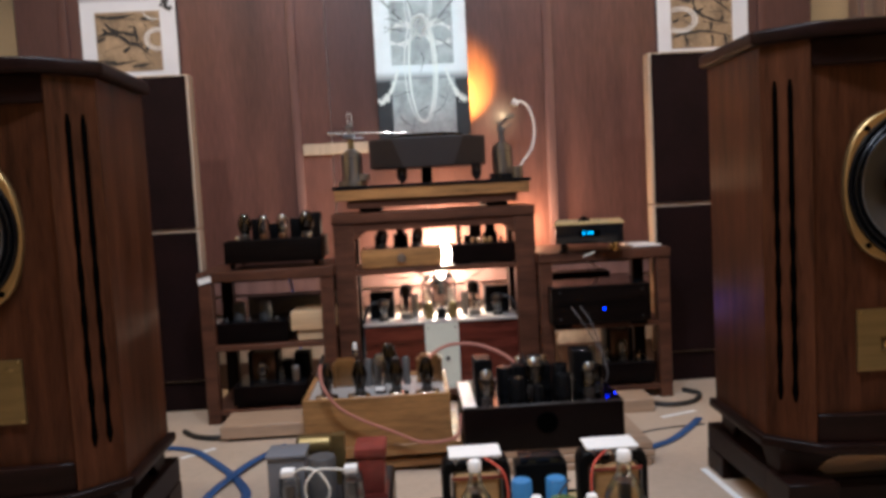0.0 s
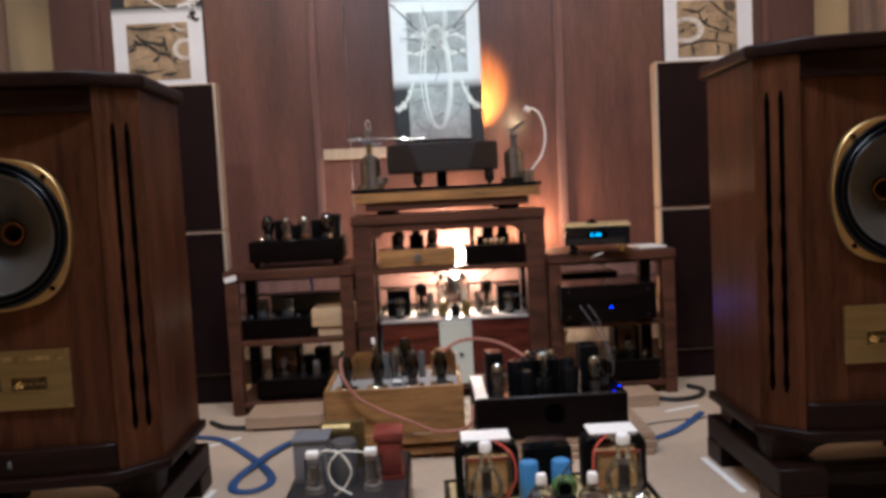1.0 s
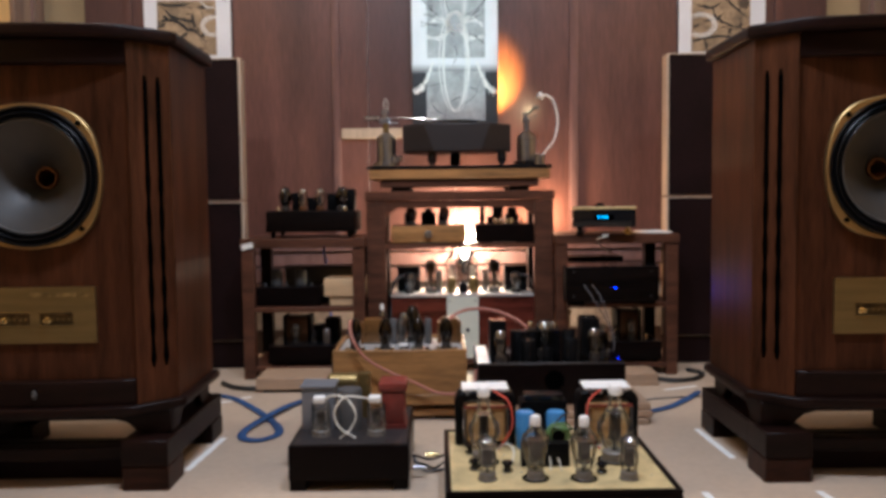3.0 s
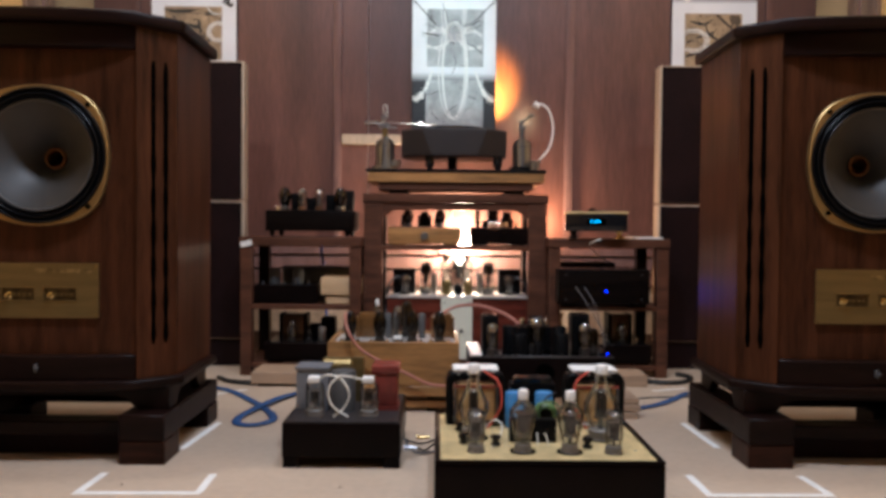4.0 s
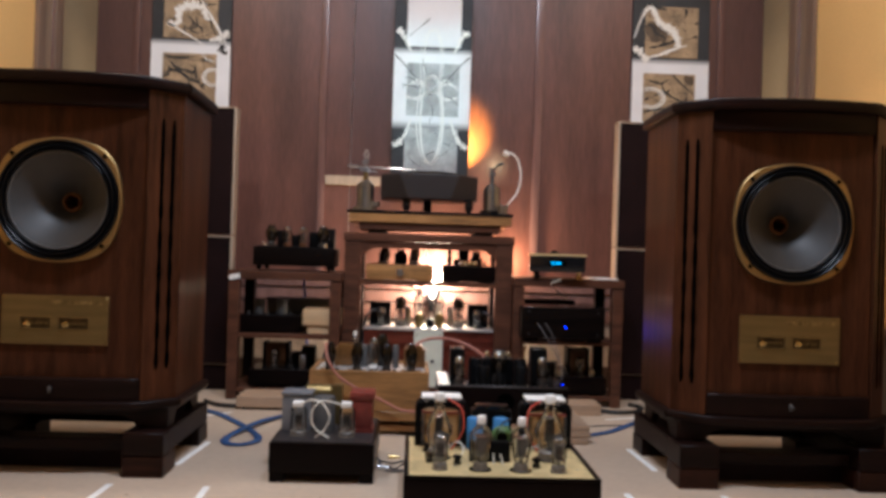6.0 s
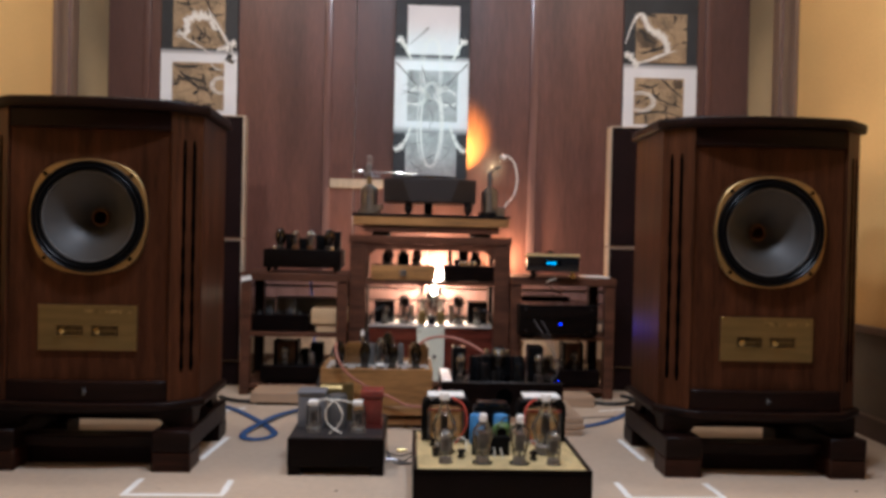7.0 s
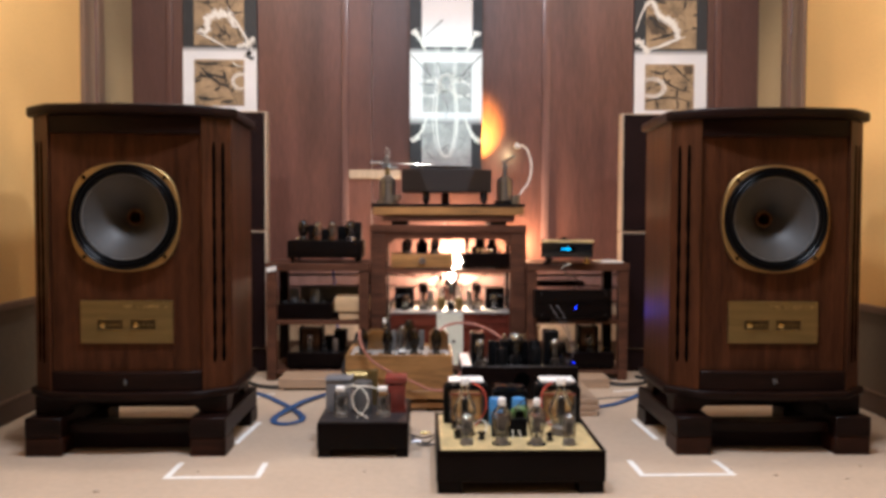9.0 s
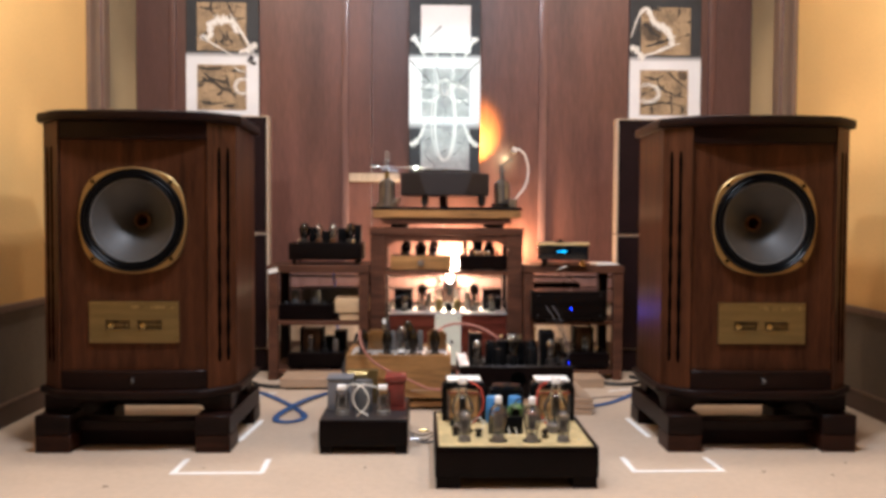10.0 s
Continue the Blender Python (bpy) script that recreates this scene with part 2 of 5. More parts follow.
def lathe(profile, seg=24, at=(0, 0, 0), turn=None, close=False):
    """A turned shape: profile of (radius, height) round z."""
    bm = bmesh.new()
    rings = []
    for r, h in profile:
        if r < 1e-5:
            rings.append([bm.verts.new((0, 0, h))])
        else:
            rings.append([bm.verts.new((r * math.cos(2 * math.pi * k / seg), r * math.sin(2 * math.pi * k / seg), h)) for k in range(seg)])
    for a, b in zip(rings, rings[1:]):
        for k in range(seg):
            q = (k + 1) % seg
            if len(a) == 1 and len(b) > 1:
                bm.faces.new((a[0], b[q], b[k]))
            elif len(b) == 1 and len(a) > 1:
                bm.faces.new((a[k], a[q], b[0]))
            elif len(a) > 1:
                bm.faces.new((a[k], a[q], b[q], b[k]))
    for f in bm.faces:
        f.smooth = True
    bmesh.ops.recalc_face_normals(bm, faces=bm.faces)
    bm.transform(Matrix.Translation(at) @ (turn or Matrix.Identity(4)))
    return bm


def cyl(r, z0, z1, seg=20, at=(0, 0, 0), turn=None, w=0.0015):
    return lathe([(0, z0), (r - w, z0), (r, z0 + w), (r, z1 - w), (r - w, z1), (0, z1)], seg, at, turn)


FRONT = Matrix.Rotation(radians(90), 4, "X")


def spline(points, steps=8):
    p = [Vector(q) for q in points]
    p = [2 * p[0] - p[1], *p, 2 * p[-1] - p[-2]]
    out = []
    for i in range(1, len(p) - 2):
        for k in range(steps):
            t = k / steps
            out.append(0.5 * (2 * p[i] + (p[i + 1] - p[i - 1]) * t + (2 * p[i - 1] - 5 * p[i] + 4 * p[i + 1] - p[i + 2]) * t * t + (3 * p[i] - p[i - 1] - 3 * p[i + 1] + p[i + 2]) * t ** 3))
    return out + [p[-2]]


def sweep(points, r, sides=8, steps=8, flat=1.0):
    """A cable along a smooth line; flat squeezes it upright into a band."""
    line, bm, rings = spline(points, steps), bmesh.new(), []
    for i, q in enumerate(line):
        d = (line[min(i + 1, len(line) - 1)] - line[max(i - 1, 0)]).normalized()
        a = d.cross(Vector((0, 0, 1)))
        a = a.normalized() if a.length > 1e-3 else Vector((1, 0, 0))
        b = a.cross(d).normalized()
        rings.append([bm.verts.new(q + r * (math.cos(2 * math.pi * k / sides) * a + flat * math.sin(2 * math.pi * k / sides) * b)) for k in range(sides)])
    for u, v in zip(rings, rings[1:]):
        for k in range(sides):
            bm.faces.new((u[k], u[(k + 1) % sides], v[(k + 1) % sides], v[k])).smooth = True
    bm.faces.new(rings[0][::-1]), bm.faces.new(rings[-1])
    bmesh.ops.recalc_face_normals(bm, faces=bm.faces)
    return bm


def join(*shapes):
    out = bmesh.new()
    for s in shapes:
        me = bpy.data.meshes.new("shape")
        s.to_mesh(me)
        s.free()
        out.from_mesh(me)
        bpy.data.meshes.remove(me)
    return out


def mesh_of(name, bm, material):
    me = bpy.data.meshes.new(name)
    bm.to_mesh(me)
    bm.free()
    me.set_sharp_from_angle(angle=radians(38))
    me.materials.append(material)
    return me


def part(name, bm, material, parent, label=""):
    ob = new(name, mesh_of(name, bm, material))
    ob.parent = parent
    return tagged(ob, label=label)


def solid(name, bm, material, label, category, group="", kind="", at=None):
    ob = new(name, mesh_of(name, bm, material))
    if at is not None:
        ob.matrix_basis = at
    return tagged(ob, label, category, group, kind)


def thing(name, at, label, category, group=""):
    ob = new(name)
    ob.empty_display_size = 0.05
    ob.matrix_basis = at if isinstance(at, Matrix) else Matrix.Translation(at)
    return tagged(ob, label, category, group)


# ---- the room ----
XL, XR, YB, YF, ZC = -1.842, 1.908, 3.70, -7.0, 3.3
solid("floor", box(XL - 0.15, XR + 0.15, YF - 0.15, YB + 0.15, -0.12, 0), FLOOR, "pale beige floor sheet with faint stains", "floor", kind="structure")
# unseen ceiling, its dark tone limits bounced light
solid("ceiling", box(XL - 0.15, XR + 0.15, YF - 0.15, YB + 0.15, ZC, ZC + 0.12), CEIL, "unseen plain ceiling, darkened to cut bounced light", "ceiling", kind="structure")
solid("wall_back", box(XL - 0.15, XR + 0.15, YB + 0.012, YB + 0.15, 0, ZC), PLASTER, "rough grey plaster wall behind wooden panelling", "wall", kind="structure")
# unseen wall added far behind the camera, dark and distant for little bounce
solid("wall_front", box(XL - 0.15, XR + 0.15, YF - 0.15, YF, 0, ZC), SKIRT, "unseen brown wall added to close the room, dark against bounce", "wall", kind="structure")
for side, x, s, REVEAL_Y, RAIL in (("left", XL, -1, 3.03, 0.472), ("right", XR, 1, 3.13, 0.445)):
    a, b = sorted((x, x + s * 0.15))
    wall = solid("wall_" + side, box(a, b, YF, REVEAL_Y, 0, ZC), YELLOW, "ochre painted side wall above a grey dado", "wall", kind="structure")
    solid("wall_reveal_" + side, box(a, b, REVEAL_Y, YB + 0.012, 0, ZC), BEIGE, "dull beige painted wall next to the panelling", "wall", kind="structure")
    a, b = sorted((x, x - s * 0.008))
    part("dado_panel", box(a, b, YF, REVEAL_Y - 0.05, 0.098, RAIL), DADO, wall, "grey-brown dado panel")
    a, b = sorted((x, x - s * 0.022))
    part("dado_rail", box(a, b, YF, REVEAL_Y - 0.05, RAIL, RAIL + 0.032, 0.005, 2), TRIM, wall, "brown moulded dado rail")
    a, b = sorted((x, x - s * 0.018))
    part("baseboard", box(a, b, YF, REVEAL_Y - 0.05, 0, 0.088, 0.004), SKIRT, wall, "dark brown skirting board")
    part("skirting_bead", box(a, b, YF, REVEAL_Y - 0.05, 0.0882, 0.0978, 0.003), TRIM, wall, "paler bead on the skirting")
    for y0, y1, d in ((REVEAL_Y - 0.05, REVEAL_Y + 0.03, 0.022), (REVEAL_Y + 0.13, REVEAL_Y + 0.21, 0.022)):
        a, b = sorted((x, x - s * d))
        part("trim", box(a, b, y0, y1, 0, ZC, 0.006, 2), TRIM, wall, "brown upright door casing")
    a, b = sorted((x, x - s * 0.014))
    # middle of the casing: its lit look comes from the paler brown
    part("trim", box(a, b, REVEAL_Y + 0.032, REVEAL_Y + 0.128, 0, ZC, 0.003), TRIM_LIT, wall, "paler strip within the door casing, coloured as lit")
    a, b = sorted((x - s * 0.014, x - s * 0.020))
    part("bead", box(a, b, REVEAL_Y + 0.098, REVEAL_Y + 0.112, 0, ZC, 0.002), BATTEN, wall, "thin glossy bead")

# panelling of the back wall: three tall boards above, rails and plaster below
SEAMS = [XL, -1.30, -0.60, -0.42, 0.02, 0.605, 1.36, XR]
panelling = thing("wall_panelling", (0, YB, 0), "reddish mahogany veneer panelling with upright battens", "wall panelling")
panelling["kind"] = "structure"
for a, b in zip(SEAMS, SEAMS[1:]):
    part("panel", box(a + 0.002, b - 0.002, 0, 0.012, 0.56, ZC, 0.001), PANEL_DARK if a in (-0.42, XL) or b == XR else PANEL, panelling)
for x, w in ((-0.58, 0.02), (0.624, 0.022), (-1.62, 0.02), (1.66, 0.02)):
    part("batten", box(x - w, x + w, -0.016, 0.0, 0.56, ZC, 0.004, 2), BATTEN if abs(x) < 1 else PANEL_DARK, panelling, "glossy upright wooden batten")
for z0, z1, d in ((0.525, 0.56, 0.03), (0.45, 0.515, 0.016), (0.36, 0.44, 0.010)):
    part("rail", box(XL, XR, -d, 0.012, z0, z1, 0.004), BATTEN, panelling, "horizontal wooden rail")
part("skirting", box(XL, XR, -0.015, 0.012, 0, 0.12, 0.004), SKIRT, panelling)


# ---- the big loudspeakers and their risers ----
def bowed(x0, x1, y_end, y_mid, y_back, n=14):
    """A plan outline with a bowed front."""
    c, h = (x0 + x1) / 2, (x1 - x0) / 2
    front = [(x0 + (x1 - x0) * k / n, y_end + (y_mid - y_end) * (1 - ((x0 + (x1 - x0) * k / n - c) / h) ** 2)) for k in range(n + 1)]
    return front + [(x1, y_back), (x0, y_back)]


def octo(half, cham, depth, bow, grow=0.0, n=14):
    """The cabinet's plan: bowed front, cut corners, straight sides."""
    f = half - cham
    pts = [(-f + 2 * f * k / n, -grow - bow * (1 - (1 - 2 * k / n) ** 2)) for k in range(n + 1)]
    return pts + [(half + grow, cham - 0.4 * grow), (half + grow, depth + grow * 0.5), (-half - grow, depth + grow * 0.5), (-half - grow, cham - 0.4 * grow)]


def plate_with_hole(x0, x1, z0, z1, zc, r, y0, y1, n=64):
    """An upright board with a round hole, front at y0."""
    bm = bmesh.new()
    cx = (x0 + x1) / 2
    outer = []
    for k in range(n):
        a = 2 * math.pi * k / n
        c, d = math.cos(a), math.sin(a)
        f = min(((x1 - cx) / abs(c)) if abs(c) > 1e-6 else 9, ((z1 - zc) if d > 0 else (zc - z0)) / abs(d) if abs(d) > 1e-6 else 9)
        outer.append((cx + f * c, zc + f * d))
    # snap the nearest rim points to the corners
    for q in ((x0, z0), (x1, z0), (x0, z1), (x1, z1)):
        i = min(range(n), key=lambda k: (outer[k][0] - q[0]) ** 2 + (outer[k][1] - q[1]) ** 2)
        outer[i] = q
    inner = [(cx + r * math.cos(2 * math.pi * k / n), zc + r * math.sin(2 * math.pi * k / n)) for k in range(n)]
    rows = [[bm.verts.new((p[0], y, p[1])) for p in loop] for loop, y in ((outer, y1), (outer, y0), (inner, y0), (inner, y1))]
    for a, b in zip(rows, rows[1:]):
        for k in range(n):
            q = (k + 1) % n
            bm.faces.new((a[k], a[q], b[q], b[k]))
    bmesh.ops.recalc_face_normals(bm, faces=bm.faces)
    return bm


def annulus(radii, r_in, zc, y0, y1):
    """A flat ring, front at y0, with a free outer outline."""
    n, bm = len(radii), bmesh.new()
    rows = []
    for rr, y in ((radii, y1), (radii, y0 + 0.003), ([q - 0.003 for q in radii], y0), ([r_in] * n, y0), ([r_in - 0.002] * n, y0 + 0.004), ([r_in - 0.002] * n, y1)):
        rows.append([bm.verts.new((q * math.cos(2 * math.pi * k / n), y, zc + q * math.sin(2 * math.pi * k / n))) for k, q in enumerate(rr)])
    for a, b in zip(rows, rows[1:]):
        for k in range(n):
            j = (k + 1) % n
            bm.faces.new((a[k], a[j], b[j], b[k])).smooth = True
    bmesh.ops.recalc_face_normals(bm, faces=bm.faces)
    return bm


def slot_shape(z0, z1, n=34):
    """A long narrow vent with rounded ends, scalloped over its lower two thirds."""
    side = []
    for k in range(n + 1):
        f = k / n
        w = 0.0066 + (0.0016 * math.sin(f * 52) if f < 0.66 else 0.0)
        if k in (0, n):
            w = 0.003
        side.append((w, z0 + (z1 - z0) * f))
    return prism(side + [(-w, z) for w, z in side[::-1]], -0.0016, 0.004, axis="y")


def frame_plate(x0, x1, z0, z1, holes, y0, y1):
    """A plate in strips round a row of oblong holes."""
    hz0, hz1 = holes[0][2], holes[0][3]
    bars = [box(x0, x1, y0, y1, z0, hz0), box(x0, x1, y0, y1, hz1, z1)]
    edge = [x0, *[v for h in holes for v in h[:2]], x1]
    for k in range(0, len(edge), 2):
        bars.append(box(edge[k], edge[k + 1], y0, y1, hz0, hz1))
    return join(*bars)


def loudspeaker(at, label):
    B = 0.14
    sp = thing("loudspeaker", at, label, "loudspeaker", "pair of floor loudspeakers")
    body = [(-0.268, 0.002), (-0.266, 0.18), (0.266, 0.18), (0.268, 0.002), (0.27, 0.0), (0.357, 0.088), (0.357, 0.45), (-0.357, 0.45), (-0.357, 0.088), (-0.27, 0.0)]
    part("cabinet", prism(body, 0.225 - B, 1.218 - B), WALNUT, sp, "walnut veneered cabinet with cut corners")
    part("baffle", plate_with_hole(-0.264, 0.264, 0.30 - B, 1.16 - B, 0.857 - B, 0.189, 0.012, 0.034), WALNUT, sp, "flat walnut front baffle")
    part("top_rail", prism(bowed(-0.267, 0.267, 0.004, -0.026, 0.03), 1.155 - B, 1.219 - B, 0.003), WALNUT_DARK, sp, "dark bowed upper rail")
    low = part("bottom_rail", prism(bowed(-0.267, 0.267, 0.004, -0.020, 0.03), 0.232 - B, 0.302 - B, 0.003), WALNUT_DARK, sp, "dark bowed lower rail with a lock")
    part("lock", join(box(-0.005, 0.005, -0.023, -0.016, 0.256 - B, 0.280 - B, 0.002), box(-0.002, 0.008, -0.032, -0.02, 0.266 - B, 0.271 - B, 0.001)), DULL, low, "small steel lock with a key")
    part("top_slab", prism(octo(0.357, 0.088, 0.45, 0.030, 0.022), 1.219 - B, 1.256 - B, 0.010, seg=3), WALNUT_DARK, sp, "dark rounded top board")
    part("plinth_moulding", prism(octo(0.357, 0.088, 0.45, 0.022, 0.020), 0.205 - B, 0.233 - B, 0.009, seg=3), WALNUT_DARK, sp, "rounded dark plinth moulding")
    # arched apron: corner brackets run into a thin bridge
    arch = [(-0.345, 0.14 - B), (-0.262, 0.14 - B), (-0.245, 0.150 - B), (-0.222, 0.170 - B), (-0.19, 0.179 - B), (0.19, 0.179 - B), (0.222, 0.170 - B), (0.245, 0.150 - B), (0.262, 0.14 - B), (0.345, 0.14 - B), (0.345, 0.206 - B), (-0.345, 0.206 - B)]
    part("apron", prism(arch, 0.045, 0.075, 0.002, "y"), WALNUT_DARK, sp, "arched apron under the plinth")
    for s in (-1, 1):
        ar = [(0.05, 0.14 - B), (0.12, 0.14 - B), (0.15, 0.18 - B), (0.33, 0.18 - B), (0.36, 0.14 - B), (0.44, 0.14 - B), (0.44, 0.206 - B), (0.05, 0.206 - B)]
        x0, x1 = sorted((s * 0.345, s * 0.318))
        part("side_apron", prism(ar, x0, x1, 0.002, "x"), WALNUT_DARK, sp)
    # slotted corner posts
    for s in (-1, 1):
        d = Vector((s * 0.087, 0.088, 0)).normalized()
        ang = math.atan2(d.y, d.x)
        for f in (0.40, 0.70):
            c = Vector((s * 0.27, 0, 0)).lerp(Vector((s * 0.357, 0.088, 0)), f)
            b = slot_shape(0.329 - B, 1.128 - B)
            b.transform(Matrix.Translation(c) @ Matrix.Rotation(ang if s > 0 else ang + math.pi, 4, "Z"))
            part("slot", b, VOID, sp, "long dark vent slot")
    # the driver
    z = 0.857 - B
    ring = [0.1955 + 0.016 * abs(math.sin(4 * math.pi * k / 64)) ** 3 for k in range(64)]
    rim = part("driver_ring", annulus(ring, 0.190, z, -0.008, 0.0115), GOLD, sp, "gold ring with four bolts")
    for a in (45, 135, 225, 315):
        part("bolt", cyl(0.007, 0, 0.006, 10, (0.199 * math.cos(radians(a)), -0.008, z + 0.199 * math.sin(radians(a))), FRONT), VOID, rim, "dark recessed bolt")
    prof = [(0.190, 0.008), (0.188, 0.013), (0.184, 0.015), (0.180, 0.011), (0.1775, 0.005), (0.174, 0.011), (0.170, 0.015), (0.166, 0.011), (0.1635, 0.005), (0.161, 0.010), (0.158, 0.013), (0.155, 0.009), (0.1535, 0.004)]
    part("surround", lathe(prof, 64, (0, 0, z), FRONT), SURROUND, sp, "black pleated rubber surround")
    part("cone", lathe([(0.1535, 0.0030), (0.148, 0.0), (0.125, -0.016), (0.10, -0.033), (0.075, -0.054), (0.055, -0.074), (0.038, -0.098), (0.030, -0.115)], 64, (0, 0.0, z), FRONT), CONE, sp, "grey paper cone")
    # ring that carries the cone edge's highlight as a paler colour
    part("cone_rim", lathe([(0.1545, 0.004), (0.1535, 0.0075), (0.1505, 0.0078), (0.1490, 0.0045), (0.1495, 0.001)], 64, (0, 0, z), FRONT), RIM_HIGHLIGHT, sp, "cone's rim, paler for the highlight along it")
    part("throat", lathe([(0.031, -0.113), (0.029, -0.104), (0.025, -0.104), (0.022, -0.122), (0.013, -0.150), (0.012, -0.190), (0.0, -0.192)], 32, (0, 0, z), FRONT), BRONZE, sp, "bronze horn throat")
    # the brass plaque with two switch windows
    cells = [(c - 0.045, c + 0.045, 0.454 - B, 0.489 - B) for c in (-0.060, 0.056)]
    pq = part("plaque", frame_plate(-0.163, 0.163, 0.405 - B, 0.558 - B, cells, 0.004, 0.0115), BRASS, sp, "brushed brass control plaque")
    for sx in (-0.157, 0.157):
        for sz in (0.411, 0.552):
            part("screw", cyl(0.003, 0, 0.003, 8, (sx, 0.004, sz - B), FRONT, 0.0005), BRASS_LIGHT, pq)
    for c in (-0.060, 0.056):
        part("switch_window", box(c - 0.0449, c + 0.0449, 0.0095, 0.0113, 0.4541 - B, 0.4889 - B), BRASS_DARK, pq, "recessed dark brass switch window")
        part("window_edge", join(box(c - 0.047, c + 0.047, 0.0022, 0.0039, 0.489 - B, 0.4908 - B), box(c - 0.047, c + 0.047, 0.0022, 0.0039, 0.4522 - B, 0.454 - B)), BRASS_LIGHT, pq)
        part("link_bar", box(c - 0.020, c + 0.036, 0.0072, 0.0094, 0.4665 - B, 0.4735 - B, 0.0006), BRASS, pq, "thin brass link bar")
        part("knob", lathe([(0.0, 0.014), (0.006, 0.013), (0.0075, 0.009), (0.005, 0.004), (0.005, -0.004), (0.009, -0.005)], 14, (c - 0.026, 0.004, 0.468 - B), FRONT), BRASS_LIGHT, pq, "small brass selector knob")
        for k in range(3):
            part("stud", cyl(0.0026, 0, 0.003, 8, (c - 0.004 + 0.015 * k, 0.0072, 0.470 - B), FRONT, 0.0005), VOID, pq, "dark stud hole")
    for x0, x1 in ((-0.012, 0.112), (0.122, 0.146)):
        part("plaque_mark", box(x0, x1, 0.0032, 0.0039, 0.531 - B, 0.543 - B), BRASS_MARK, pq, "faint engraved bar")
    return sp


def riser(at):
    st = thing("speaker_riser", at, "low dark wooden riser with block feet under the loudspeaker", "speaker stand", "pair of speaker risers")
    for s in (-1, 1):
        x0, x1 = sorted((s * 0.228, s * 0.356))
        part("front_foot", box(x0, x1, -0.02, 0.11, 0, 0.066, 0.003), FOOTWOOD, st, "reddish block foot")
        part("front_block", box(x0, x1, -0.022, 0.11, 0.067, 0.139, 0.003), WALNUT_DARK, st, "dark block above the foot")
        part("rear_foot", box(x0, x1, 0.40, 0.52, 0, 0.066, 0.003), WALNUT_DARK, st)
        x0, x1 = sorted((s * 0.27, s * 0.354))
        part("side_rail", box(x0, x1, 0.111, 0.52, 0.067, 0.139, 0.003), WALNUT_DARK, st)
    part("front_stretcher", prism(bowed(-0.2275, 0.2275, 0.030, 0.012, 0.062), 0.074, 0.112, 0.003), WALNUT_DARK, st, "reddish bowed front stretcher")
    # added board, set back: makes the shaded gap under the stretcher black
    part("kick_board", box(-0.2275, 0.2275, 0.085, 0.10, 0.002, 0.073, 0.001), BLACKBOX, st, "black board added to darken the gap under the stretcher")
    part("inner_bar", box(-0.269, 0.269, 0.095, 0.13, 0.070, 0.105, 0.002), WALNUT_DARK, st)
    part("rear_stretcher", box(-0.27, 0.27, 0.44, 0.475, 0.072, 0.106, 0.003), WALNUT_DARK, st)
    return st


SPL, SPR = -1.166, 1.173
for x, y, toe in ((SPL, 1.752, 1.2), (SPR, 1.752, -1.2)):
    loudspeaker(pose(x, y, 0.14, 0, 0, toe), "walnut floor loudspeaker with a single large gold-ringed driver")
    riser((x, y, 0))


# ---- black boxes stacked behind ----
def black_box(at, s):
    b = thing("black_speaker_box", at, "shallow black-fronted plywood box in a stack of two", "speaker box", "black speaker boxes")
    part("body", box(-0.26, 0.26, 0.004, 0.085, 0, 0.655, 0.002), PLY, b, "pale plywood carcass")
    x0, x1 = sorted((-s * 0.258, s * 0.251))
    part("front_panel", box(x0, x1, -0.006, 0.004, 0.004, 0.648, 0.002), BLACKBOX, b, "black front panel")
    for z in (0.04, 0.61):
        part("screw", cyl(0.007, 0, 0.004, 8, (s * 0.235, -0.006, z), FRONT, 0.001), RUBBER, b)


for z in (0.13, 0.79):
    black_box((-1.236, 3.32, z), 1)
    black_box((1.254, 3.32, z), -1)
for x in (-1.236, 1.254):
    solid("speaker_base_block", box(-0.25, 0.25, 0, 0.08, 0, 0.129, 0.003), BLACKBOX, "black wooden base under the stacked boxes", "base block", "black base blocks", at=Matrix.Translation((x, 3.33, 0)))


# ---- racks ----
def rack(name, at, half, top, shelves, depth, post, label, bracket=False):
    r = thing(name, at, label, "equipment rack")
    for s in (-1, 1):
        for y0 in (0, depth - post):
            x0, x1 = sorted((s * half, s * (half - post)))
            part("leg", box(x0, x1, y0, y0 + post, 0, top - 0.042, 0.003), RACK if y0 == 0 else BLACK, r, "" if y0 == 0 else "black rear post")
    part("top_board", box(-half - 0.004, half + 0.004, -0.006, depth + 0.006, top - 0.041, top, 0.003), RACK, r, "stained wooden top board")
    for z in shelves:
        part("shelf", box(-half + 0.012, half - 0.012, 0.004, depth, z - 0.021, z, 0.002), RACK, r, "thin stained shelf")
    if bracket:
        part("apron", box(-half + post, half - post, 0.006, 0.03, top - 0.075, top - 0.042, 0.001), RACK, r)
        for s in (-1, 1):
            a = half - post
            part("corner_bracket", prism([(s * a, top - 0.115), (s * a, top - 0.075), (s * (a - 0.055), top - 0.075)], 0.008, 0.028, 0.001, "y"), RACK, r, "slanted corner bracket")
    return r


rack("tall_rack", (0.027, 3.18, 0), 0.42, 0.822, (0.585, 0.06), 0.34, 0.085, "tall reddish-brown open wooden equipment rack", True)
rack("side_rack", (-0.664, 3.08, 0), 0.268, 0.620, (0.318, 0.055), 0.42, 0.052, "low reddish-brown open wooden equipment rack")
rack("side_rack", (0.711, 3.08, 0), 0.268, 0.624, (0.322, 0.055), 0.42, 0.052, "low reddish-brown open wooden equipment rack")


